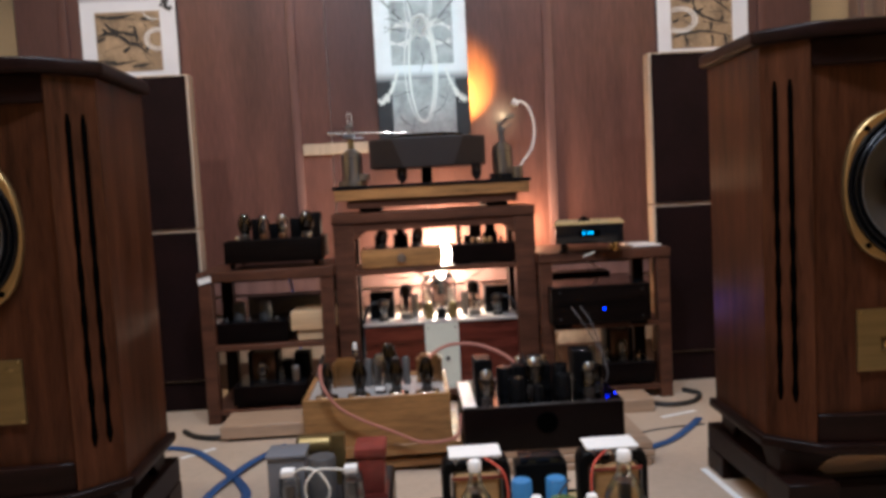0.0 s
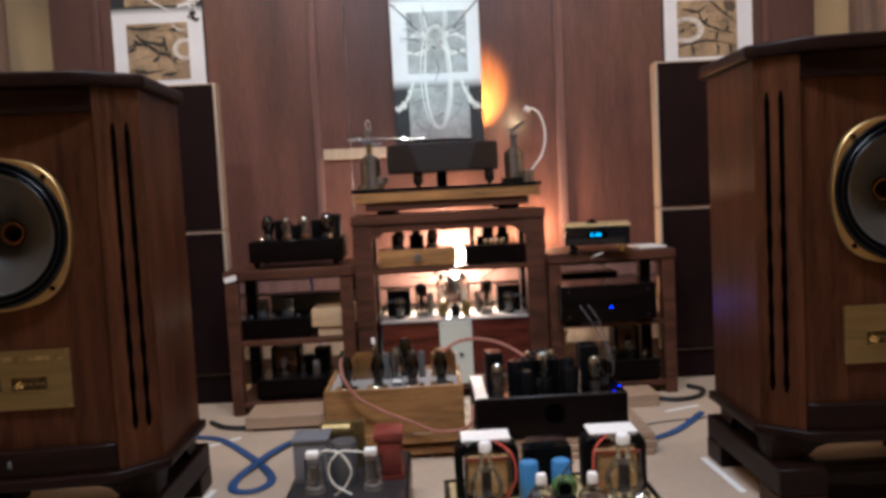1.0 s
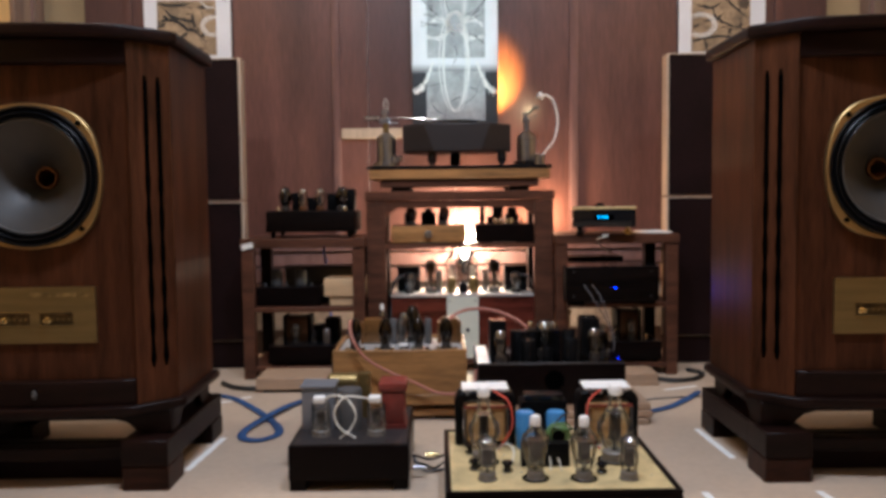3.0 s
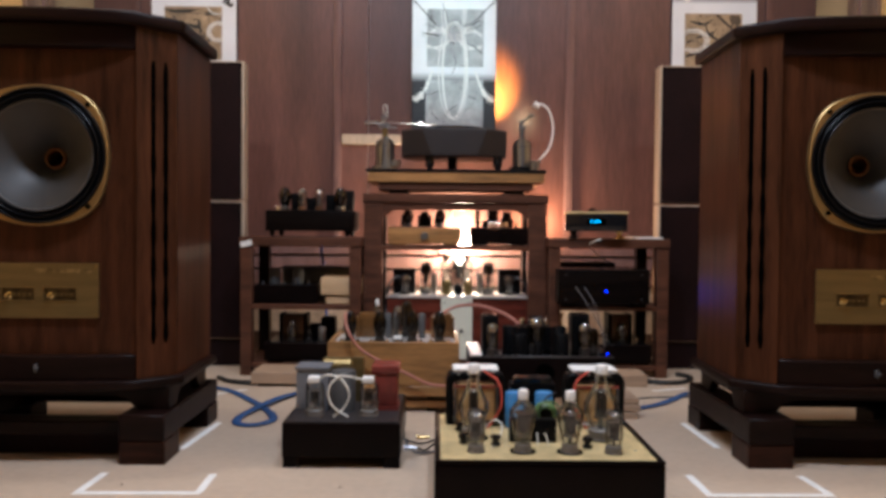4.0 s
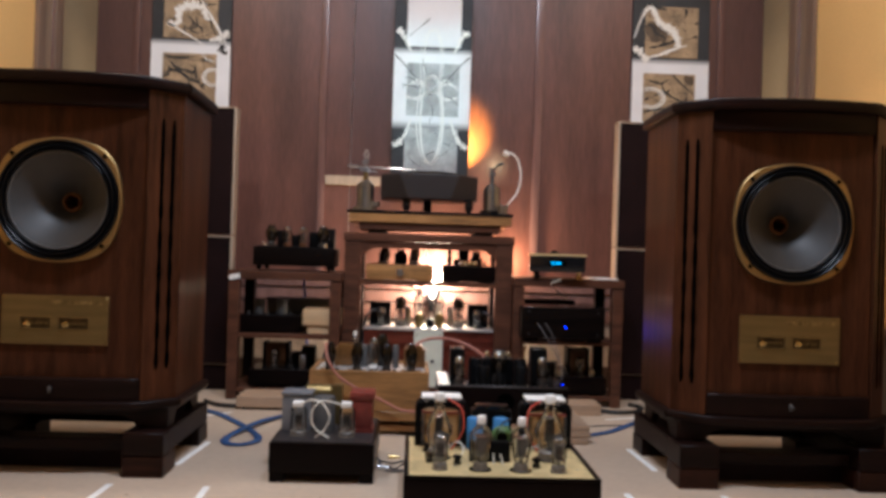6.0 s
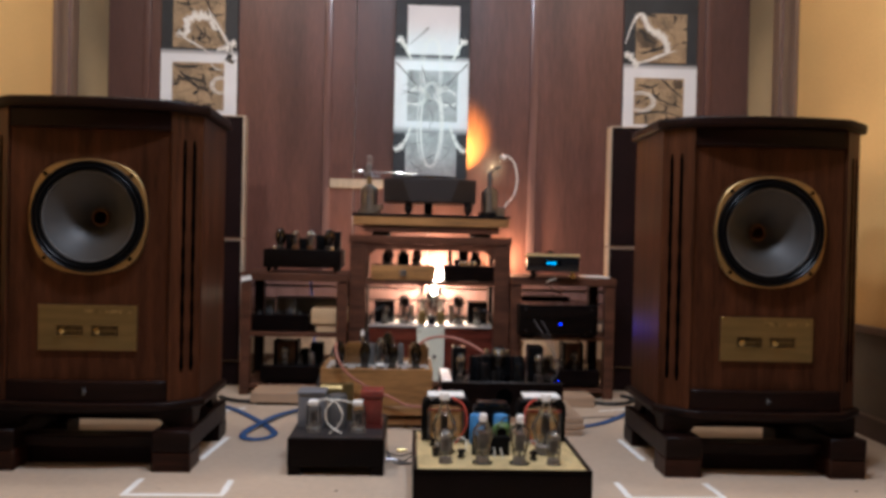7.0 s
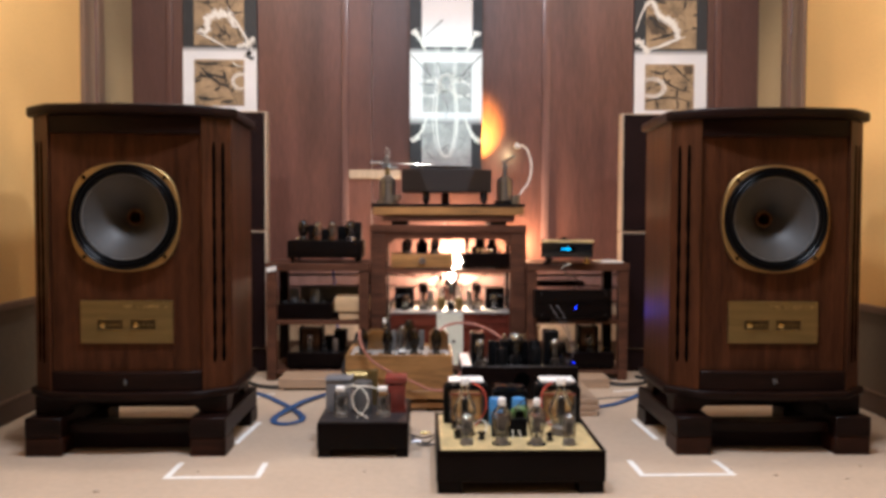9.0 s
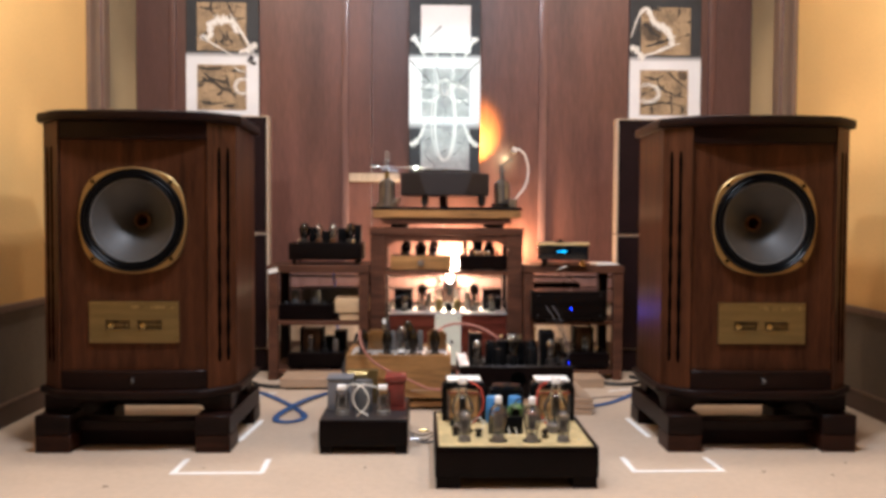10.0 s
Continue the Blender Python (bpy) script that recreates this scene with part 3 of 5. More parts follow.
# ---- pictures on the panelling ----
def ribbon(points, widths, y, steps=10, jag=0.0, seed=1):
    """A flat brush stroke on the plane y = const, with its own thickness."""
    rng = random.Random(seed)
    line = spline([(p[0], 0, p[1]) for p in points], steps)
    n, bm, rows = len(line), bmesh.new(), []
    for i, q in enumerate(line):
        d = line[min(i + 1, n - 1)] - line[max(i - 1, 0)]
        nrm = Vector((-d.z, 0, d.x)).normalized() if d.length > 1e-6 else Vector((1, 0, 0))
        f = i / (n - 1) * (len(widths) - 1)
        k = min(int(f), len(widths) - 2)
        w = widths[k] + (widths[k + 1] - widths[k]) * (f - k)
        a, b = (w / 2 * (1 + jag * rng.uniform(-0.6, 1.6)) for _ in range(2))
        rows.append([bm.verts.new((v.x, yy, v.z)) for v, yy in ((q + nrm * a, y), (q - nrm * b, y), (q - nrm * b, y + 0.0016), (q + nrm * a, y + 0.0016))])
    for u, v in zip(rows, rows[1:]):
        for k in range(4):
            bm.faces.new((u[k], u[(k + 1) % 4], v[(k + 1) % 4], v[k]))
    bm.faces.new(rows[0]), bm.faces.new(rows[-1][::-1])
    bmesh.ops.recalc_face_normals(bm, faces=bm.faces)
    return bm


def branches(x0, x1, z0, z1, y, seed, count=7, w=0.007):
    """Dark forked lines, like bare twigs, inside a square."""
    rng, shapes = random.Random(seed), []
    for k in range(count):
        a = [rng.uniform(x0, x1), rng.uniform(z0, z1)]
        ang = rng.uniform(-0.9, 0.6) + (math.pi if rng.random() < 0.5 else 0)
        pts = [tuple(a)]
        for _ in range(4):
            ang += rng.uniform(-0.6, 0.6)
            a = [min(max(a[0] + 0.05 * math.cos(ang), x0), x1), min(max(a[1] + 0.05 * math.sin(ang), z0), z1)]
            pts.append(tuple(a))
        pts = [p for i, p in enumerate(pts) if i == 0 or (Vector(p) - Vector(pts[i - 1])).length > 0.004]
        if len(pts) > 2:
            shapes.append(ribbon(pts, [w * rng.uniform(0.5, 1.2), w * 0.3, w * 0.15], y, 5, 0.5, seed * 31 + k))
    return shapes


def twigs(parent, x0, x1, z0, z1, seed, w, text):
    """Hand-drawn twig lines, in hundredths of a square from its upper corner."""
    for k, stroke in enumerate(text.split("/")):
        pts = [tuple(int(v) / 100 for v in p.split(",")) for p in stroke.split()]
        pts = [(x0 + (x1 - x0) * u, z1 - (z1 - z0) * v) for u, v in pts]
        if len(pts) == 2:
            pts.insert(1, ((pts[0][0] + pts[1][0]) / 2 + 0.006, (pts[0][1] + pts[1][1]) / 2))
        part("twig", ribbon(pts, [w * 0.5, w, w * 0.7, w * 0.2], YS - 0.001, 6, 0.6, seed * 31 + k), INK, parent, "black twig-like line")


YS = -0.0275


def fade(name, z_from, z_to, low, high):
    """Sprayed paint that fades between two colours up the canvas."""
    m = mat(name, (0.5, 0.5, 0.5), 0.6, fine=120, bump=0.15)
    t, n = m.node_tree, m.node_tree.nodes
    co, sep, rng, ramp = n.new("ShaderNodeTexCoord"), n.new("ShaderNodeSeparateXYZ"), n.new("ShaderNodeMapRange"), n.new("ShaderNodeValToRGB")
    rng.inputs["From Min"].default_value, rng.inputs["From Max"].default_value = z_from, z_to
    ramp.color_ramp.elements[0].color, ramp.color_ramp.elements[1].color = (*low, 1), (*high, 1)
    t.links.new(co.outputs["Object"], sep.inputs[0])
    t.links.new(sep.outputs["Z"], rng.inputs["Value"])
    t.links.new(rng.outputs[0], ramp.inputs[0])
    t.links.new(ramp.outputs[0], n["Principled BSDF"].inputs["Base Color"])
    return m


W_, K_ = (0.80, 0.81, 0.84), (0.025, 0.028, 0.034)
FADE_UP, FADE_DOWN = fade("white_to_black_spray", 1.835, 1.872, W_, K_), fade("black_to_white_spray", 1.415, 1.465, K_, W_)


def picture(name, x0, x1, label):
    p = thing(name, (0, 3.699, 0), label, "painting", "three tall paintings")
    part("canvas", box(x0, x1, -0.022, 0, 1.10, 2.62, 0.003), CANVASBLACK, p, "black stretched canvas")
    part("white_field", box(x0 + 0.001, x1 - 0.001, -0.0245, -0.0222, 1.465, 1.835), CANVASWHITE, p, "white painted field")
    part("faded_band", box(x0 + 0.001, x1 - 0.001, -0.0245, -0.0222, 1.8352, 1.872), FADE_UP, p, "band sprayed from white to black")
    part("faded_band", box(x0 + 0.001, x1 - 0.001, -0.0245, -0.0222, 1.415, 1.4648), FADE_DOWN, p, "band sprayed from black to white")
    return p


pl = picture("tall_painting", -1.536, -1.099, "tall black and white painting with sepia squares and white splashes")
part("square", box(-1.468, -1.174, YS, -0.0222, 1.878, 2.165, 0.001), SEPIA, pl, "sepia printed square")
part("square", box(-1.468, -1.174, YS, -0.0248, 1.522, 1.794, 0.001), SEPIA, pl, "sepia printed square")
twigs(pl, -1.468, -1.174, 1.878, 2.165, 5, 0.011, "30,0 28,15 40,30/62,0 68,15 75,30/45,55 55,70 50,85 70,90/60,58 62,75 48,82 42,78/85,50 90,75 100,95/8,72 25,55/35,96 38,75/76,62 90,66/55,70 70,80 72,92/5,10 25,14 50,10/60,30 80,34 98,32")
twigs(pl, -1.468, -1.174, 1.522, 1.794, 9, 0.013, "0,42 18,36 35,40 50,52 65,56 75,68 84,76/15,18 25,30 45,36 60,38 58,25 50,26/60,38 62,52/0,48 15,42/40,68 52,56/10,28 20,38/2,6 30,10 60,5/70,12 90,16/5,80 30,86 60,82/55,92 80,88/74,66 80,58")
for b in branches(-1.46, -1.18, 1.53, 1.78, YS - 0.001, 9, 10, 0.003) + branches(-1.46, -1.18, 1.89, 2.15, YS - 0.001, 5, 10, 0.003):
    part("twig", b, INK, pl, "fine black crackle")
part("splash", ribbon([(-1.44, 1.96), (-1.41, 1.95), (-1.385, 1.975), (-1.385, 2.03), (-1.35, 2.06), (-1.29, 2.055), (-1.25, 2.05), (-1.24, 2.0), (-1.215, 1.985)], [0.022, 0.012, 0.022, 0.034, 0.028, 0.018, 0.008], YS - 0.002, 14, 1.0, 2), WHITE, pl, "white paint splash")
part("stroke", ribbon([(-1.27, 2.10), (-1.21, 2.0), (-1.16, 1.92), (-1.12, 1.84)], [0.004, 0.012, 0.01, 0.004], YS - 0.002, 8, 0.3, 3), WHITE, pl, "white stroke")
part("stroke", ribbon([(-1.45, 1.96), (-1.35, 1.905), (-1.24, 1.84)], [0.012, 0.008, 0.003], YS - 0.002, 8, 0.3, 4), WHITE, pl, "white stroke")
part("splash", ribbon([(-1.215, 1.87), (-1.17, 1.88), (-1.135, 1.90), (-1.12, 1.93)], [0.006, 0.018, 0.030, 0.008], YS - 0.002, 14, 1.1, 5), WHITE, pl, "white paint splash")
for r in (0.036, 0.044, 0.050):
    part("ring", ribbon([(-1.19 + r * 1.15 * math.cos(a), 1.665 + r * math.sin(a)) for a in [1.2 + 0.45 * k for k in range(10)]], [0.004, 0.005, 0.003], YS - 0.002, 5), WHITE, pl, "white looped line")
part("stroke", ribbon([(-1.25, 1.79), (-1.22, 1.76), (-1.18, 1.755)], [0.003, 0.007, 0.003], YS - 0.002), WHITE, pl, "white stroke")
part("blot", ribbon([(-1.165, 1.81), (-1.15, 1.84), (-1.135, 1.80), (-1.115, 1.81)], [0.008, 0.016, 0.006], YS - 0.0005, 8, 1.0, 7), INK, pl, "black blot")

pr = picture("tall_painting", 1.149, 1.588, "tall black and white painting with sepia squares and bent white line")
part("square", box(1.219, 1.520, YS, -0.0222, 1.878, 2.164, 0.001), SEPIA, pr, "sepia printed square")
part("square", box(1.215, 1.510, YS, -0.0248, 1.512, 1.786, 0.001), SEPIA, pr, "sepia printed square")
twigs(pr, 1.219, 1.520, 1.878, 2.164, 15, 0.016, "2,35 15,40 20,52 35,60 40,68/10,82 50,70 58,60/99,28 92,32/75,2 74,20/98,56 90,58/15,2 40,6")
twigs(pr, 1.215, 1.510, 1.512, 1.786, 21, 0.011, "35,20 42,38 60,50 80,57 99,62/55,2 75,22 99,42/1,82 20,75 60,73 98,83/65,58 62,73/22,78 25,99/65,78 66,99/10,15 35,20 50,10/42,38 52,34/20,45 42,38/80,57 84,46/86,80 88,98/2,55 12,50")
part("twig", ribbon([(1.45, 1.775), (1.475, 1.75), (1.50, 1.735)], [0.02, 0.05, 0.02], YS - 0.0008, 8, 0.5, 3), DARKSEPIA, pr, "dark cloudy patch")
part("shade", ribbon([(1.225, 2.06), (1.28, 2.02), (1.34, 1.985)], [0.05, 0.11, 0.05], YS - 0.0006, 10, 0.25, 8), DARKSEPIA, pr, "darker sepia field")
for b in branches(1.22, 1.50, 1.53, 1.78, YS - 0.001, 22, 9, 0.003) + branches(1.23, 1.51, 1.89, 2.15, YS - 0.001, 16, 8, 0.003):
    part("twig", b, INK, pr, "fine black crackle")
part("splash", ribbon([(1.155, 1.98), (1.18, 2.06), (1.22, 2.14), (1.26, 2.155), (1.28, 2.10), (1.31, 2.065), (1.36, 2.04), (1.395, 2.0), (1.405, 1.955), (1.42, 1.94)], [0.004, 0.006, 0.014, 0.020, 0.020, 0.024, 0.028, 0.024, 0.010], YS - 0.002, 12, 0.9, 12), WHITE, pr, "white bent paint splash")
part("stroke", ribbon([(1.455, 1.95), (1.37, 1.92), (1.30, 1.89), (1.235, 1.872)], [0.003, 0.014, 0.012, 0.006], YS - 0.002, 8, 0.3, 13), WHITE, pr, "white stroke")
part("splash", ribbon([(1.152, 1.915), (1.18, 1.92), (1.20, 1.885), (1.235, 1.85)], [0.02, 0.018, 0.022, 0.03], YS - 0.002, 12, 1.1, 14), WHITE, pr, "white paint splash")
for r in (0.045, 0.053, 0.060):
    part("ring", ribbon([(1.26 + 1.35 * r * math.cos(a), 1.645 + r * math.sin(a)) for a in [-2.2 + 0.45 * k for k in range(11)]], [0.004, 0.006, 0.003], YS - 0.002, 5), WHITE, pr, "white looped line")

pc = picture("tall_painting", -0.194, 0.239, "tall black and white painting of looping white lines under a spotlight")
# this one hangs on deep battens, a little off the panelling
pc.matrix_basis = Matrix.Translation((-0.0016, 3.602, 0.0172)) @ Matrix.Diagonal((0.98, 1, 0.98, 1))
for x in (-0.17, -0.02):
    part("mounting_batten", box(x, x + 0.03, 0.0005, 0.094, 1.16, 2.6, 0.002), PLY, pc, "deep wooden mounting batten")
part("square", box(-0.123, 0.178, YS, -0.0222, 1.878, 2.164, 0.001), CANVASWHITE, pc, "white printed square")
part("square", box(-0.116, 0.174, YS, -0.0248, 1.492, 1.787, 0.001), GREYPRINT, pc, "grey printed square")
part("square", box(-0.122, 0.174, YS, -0.0248, 1.10, 1.425, 0.001), GREYPRINT, pc, "grey printed square")
for b in branches(-0.11, 0.165, 1.12, 1.40, YS - 0.001, 33, 9, 0.004):
    part("twig", b, INK, pc, "fine black crackle")
for b in branches(-0.11, 0.165, 1.50, 1.78, YS - 0.001, 35, 6, 0.004):
    part("twig", b, INK, pc, "fine black crackle")
for c, a, b, w in ((0.022, 0.055, 0.24, 0.004), (0.028, 0.066, 0.25, 0.0045), (0.015, 0.072, 0.245, 0.004)):
    part("loop", ribbon([(c + a * math.sin(t), 1.47 - b * math.cos(t)) for t in [2 * math.pi * k / 16 for k in range(17)]], [w, w * 2, w], YS - 0.0022, 5), WHITE, pc, "long white looped line")
    part("loop", ribbon([(c + a * 0.85 * math.sin(t), 1.80 + b * 0.72 * math.cos(t)) for t in [2 * math.pi * k / 16 for k in range(17)]], [w * 0.6, w, w * 0.6], YS - 0.0022, 5), WHITE, pc, "long white looped line")
for s in (-1, 1):
    for k in range(3):
        part("stroke", ribbon([(0.022 + s * 0.01, 1.645), (0.022 + s * 0.08, 1.67 + 0.012 * k), (0.022 + s * 0.145, 1.66 - 0.01 * k)], [0.010, 0.007, 0.004], YS - 0.002), WHITE, pc, "white stroke")
        part("stroke", ribbon([(0.022 + s * 0.01, 1.64), (0.022 + s * 0.07, 1.60 - 0.01 * k), (0.022 + s * 0.145, 1.585 + 0.01 * k)], [0.010, 0.006, 0.004], YS - 0.002), WHITE, pc, "white stroke")
    part("splash", ribbon([(0.022 + s * 0.205, 1.955), (0.022 + s * 0.18, 1.96), (0.022 + s * 0.155, 1.92), (0.022 + s * 0.12, 1.85)], [0.012, 0.020, 0.012, 0.006], YS - 0.002, 14, 1.0, 41 + s), WHITE, pc, "white paint splash")
    part("splash", ribbon([(0.022 + s * 0.207, 1.32), (0.022 + s * 0.175, 1.335), (0.022 + s * 0.14, 1.39), (0.022 + s * 0.11, 1.47)], [0.020, 0.018, 0.010, 0.006], YS - 0.002, 14, 1.0, 43 + s), WHITE, pc, "white paint splash")
    part("blot", ribbon([(0.022 + s * 0.21, 1.83), (0.022 + s * 0.15, 1.77), (0.022 + s * 0.09, 1.70)], [0.006, 0.005, 0.003], YS - 0.0005, 6, 0.4, 47), INK, pc, "thin black stroke")
for k in range(9):
    rr = random.Random(60 + k)
    q = rr.uniform(0, 2 * math.pi)
    x0, z0, x1, z1 = 0.022 + 0.075 * math.cos(q), 1.64 + 0.085 * math.sin(q), 0.022 + 0.17 * math.cos(q), 1.64 + 0.19 * math.sin(q)
    part("hairline", ribbon([(x0, z0), ((x0 + x1) / 2 + rr.uniform(-0.02, 0.02), (z0 + z1) / 2 + rr.uniform(-0.02, 0.02)), (x1, z1)], [0.0015, 0.0035, 0.0012], YS - 0.0024, 6, 0.6, k), INK, pc, "thin black hairline")
part("stroke", ribbon([(-0.11, 1.935), (-0.06, 1.98), (0.0, 2.035)], [0.003, 0.003, 0.008], YS - 0.002), INK, pc, "thin black stroke")

solid("pale_batten", box(-0.556, -0.25, -0.018, 0, 1.097, 1.148, 0.002), PLY, "short pale wooden batten fixed to the panelling", "batten", at=Matrix.Translation((0, 3.699, 0)))


# ---- vacuum tubes and amplifier pieces ----
def tube(parent, x, y, z, h, r, shape="st", base=TUBEBASE, cap=None, glass=GLASS, plate=PLATE, getter=True):
    """A valve: glass envelope with socket base, anode and, where it has one, a top cap."""
    bh = 0.14 * h
    forms = {"st": [(0.60, 0), (0.66, 0.08), (0.86, 0.30), (1.0, 0.52), (0.98, 0.62), (0.74, 0.79), (0.64, 0.90), (0.42, 0.98), (0, 1.0)],
             "pear": [(0.42, 0), (0.7, 0.10), (1.0, 0.34), (0.96, 0.48), (0.62, 0.68), (0.38, 0.80), (0.33, 0.95), (0.2, 1.0), (0, 1.0)],
             "balloon": [(0.42, 0), (0.5, 0.12), (0.85, 0.42), (1.0, 0.66), (0.86, 0.88), (0.5, 0.98), (0, 1.0)],
             "globe": [(0.62, 0), (0.80, 0.10), (0.92, 0.30), (0.90, 0.52), (0.80, 0.60), (0.96, 0.76), (0.90, 0.90), (0.5, 0.985), (0, 1.0)],
             "shoulder": [(0.50, 0), (0.62, 0.10), (0.88, 0.48), (1.0, 0.64), (0.96, 0.74), (0.62, 0.88), (0.45, 0.93), (0.40, 1.0), (0, 1.0)],
             "straight": [(0.8, 0), (1.0, 0.05), (1.0, 0.80), (0.86, 0.93), (0.45, 0.99), (0, 1.0)]}
    g = part("vacuum_tube", lathe([(r * a, bh + (h - bh) * b) for a, b in forms[shape]], 20, (x, y, z)), glass, parent, "glass vacuum tube")
    g.visible_shadow = False
    rb = r * {"straight": 0.95, "shoulder": 0.60, "globe": 0.85}.get(shape, 0.72)
    wide = {"shoulder": 0.42, "globe": 0.5, "straight": 0.42}.get(shape, 0.30)
    part("tube_base", lathe([(rb * 1.08, 0), (rb * 1.08, 0.003), (rb, 0.004), (rb, bh), (rb * 0.9, bh + 0.003), (0, bh + 0.003)], 18, (x, y, z)), base, g, "round tube base")
    ph = (h - bh)
    za, zb = z + bh + 0.24 * ph, z + bh + 0.66 * ph
    part("anode", join(box(x - r * wide, x + r * wide, y - r * 0.25, y + r * 0.25, za, zb, 0.0015), cyl(r * 0.16, z + bh, z + bh + 0.26 * ph, 10, (x, y, 0)),
                       *[cyl(r * 0.03, za - 0.004, zb + 0.006, 6, (x + k * r * wide * 0.6, y, 0)) for k in (-1, 1)]), plate, g, "dark metal anode")
    for zm in (za - 0.004, zb + 0.003):
        part("mica_disc", cyl(r * min(0.62, wide * 1.5), zm, zm + 0.0009, 14, (x, y, 0)), GETTER, g, "thin pale mica spacer")
    if getter:
        dome = {"balloon": [(0.96, 0.70), (0.84, 0.88), (0.48, 0.975), (0, 0.99)], "st": [(0.71, 0.80), (0.615, 0.90), (0.40, 0.972), (0, 0.99)]}.get(shape, [(0.8, 0.87), (0.42, 0.955), (0, 0.985)])
        part("getter", lathe([(r * 0.98 * a, bh + b * ph - 0.0005) for a, b in dome], 20, (x, y, z)), GETTER, g, "silvery getter film")
    if cap:
        part("top_cap", lathe([(r * 0.36, h - 0.002), (r * 0.38, h + 0.016), (r * 0.30, h + 0.021), (0, h + 0.022)], 14, (x, y, z)), cap, g, "top cap connector")
    return g


def chassis(name, x0, x1, y0, y1, z0, z1, material, label, top=None, feet=0.0, feet_kind="block", rim=0.0, top_label=""):
    """An amplifier box; its origin is at its own base, in the front's left corner."""
    t = thing(name, (x0, y0, z0), label, "amplifier", "tube amplifiers and hi-fi units")
    w, d, h = x1 - x0, y1 - y0, z1 - z0
    part("case", box(0, w, 0, d, feet, h, 0.004, 2), material, t)
    if top:
        part("top_plate", box(rim, w - rim, rim, d - rim, h + 0.0005, h + 0.004, 0.001), top, t, top_label)
    if feet:
        for fx in (0.012, w - 0.012 - (0.07 if feet_kind == "block" else 0.03)):
            for fy in (0.01, d - 0.06):
                if feet_kind == "block":
                    part("foot", box(fx, fx + 0.07, fy, fy + 0.05, 0, feet + 0.001, 0.002), material, t)
                else:
                    part("foot", lathe([(0.0, 0), (0.005, 0.001), (0.013, feet * 0.6), (0.013, feet)], 12, (fx + 0.015, fy + 0.015, 0)), RUBBER, t, "cone foot")
    return t


def can(parent, x, y, z, r, h, material, name="can", label=""):
    return part(name, lathe([(0, 0), (r, 0), (r, h - 0.004), (r - 0.003, h), (0, h)], 22, (x, y, z)), material, parent, label)


def block(parent, x0, x1, y0, y1, z0, z1, material, name="transformer", label="", w=0.003):
    return part(name, box(x0, x1, y0, y1, z0, z1, w, 2), material, parent, label)


# ---- turntable on its platform ----
pf = thing("turntable_platform", (0.027, 3.21, 0.823), "layered wooden turntable platform with a black top on the rack", "platform")
part("black_top", box(-0.417, 0.417, 0, 0.42, 0.099, 0.114, 0.002), GLOSS, pf, "thin glossy black top")
part("wooden_slab", box(-0.407, 0.410, 0.004, 0.416, 0.054, 0.098, 0.002), OAK, pf, "golden wooden slab")
part("lower_slab", box(-0.358, 0.360, 0.02, 0.40, 0.018, 0.053, 0.002), RACK, pf, "narrower brown slab")
for x in (-0.31, 0.23):
    for y in (0.05, 0.34):
        part("pad", box(x, x + 0.09, y, y + 0.05, 0, 0.0175, 0.002), RUBBER, pf, "black isolation pad")

tt = thing("turntable", (0.02, 3.24, 0.938), "heavy dark faceted turntable on three feet", "turntable")
def facet(h, d):
    return [(-h, 0), (h, 0), (0.25, d), (0.25, 0.26), (0.16, 0.36), (-0.16, 0.36), (-0.25, 0.26), (-0.25, d)]
bm = bmesh.new()
loops = [[bm.verts.new((px, py, z)) for px, py in facet(h, d)] for h, d, z in ((0.105, 0.10, 0.066), (0.108, 0.095, 0.072), (0.150, 0.09, 0.182), (0.147, 0.094, 0.192))]
for a, b in zip(loops, loops[1:]):
    for k in range(8):
        bm.faces.new((a[k], a[(k + 1) % 8], b[(k + 1) % 8], b[k]))
bm.faces.new(loops[0][::-1]), bm.faces.new(loops[-1])
bmesh.ops.recalc_face_normals(bm, faces=bm.faces)
part("plinth", bevel(bm, 0.003, 2, 15), SATIN, tt, "dark satin faceted plinth")
teeth = []
for k in range(144):
    r = 0.158 if k % 2 else 0.154
    teeth.append((r * math.cos(2 * math.pi * k / 144), 0.18 + r * math.sin(2 * math.pi * k / 144)))
part("platter", prism(teeth, 0.1925, 0.207), GLOSS, tt, "black platter with a ribbed rim")
part("mat", cyl(0.15, 0.207, 0.210, 48, (0, 0.18, 0)), RUBBER, tt)
part("spindle", cyl(0.004, 0.21, 0.225, 10, (0, 0.18, 0)), CHROME, tt)
for x, y in ((-0.115, 0.06), (0.205, 0.06), (-0.006, 0.30)):
    part("foot", lathe([(0, 0), (0.008, 0.002), (0.022, 0.022), (0.022, 0.068), (0, 0.068)], 18, (x, y, 0)), GLOSS, tt, "pointed black foot")
part("motor_post", box(-0.028, 0.016, 0.14, 0.18, 0, 0.067, 0.002), RUBBER, tt)


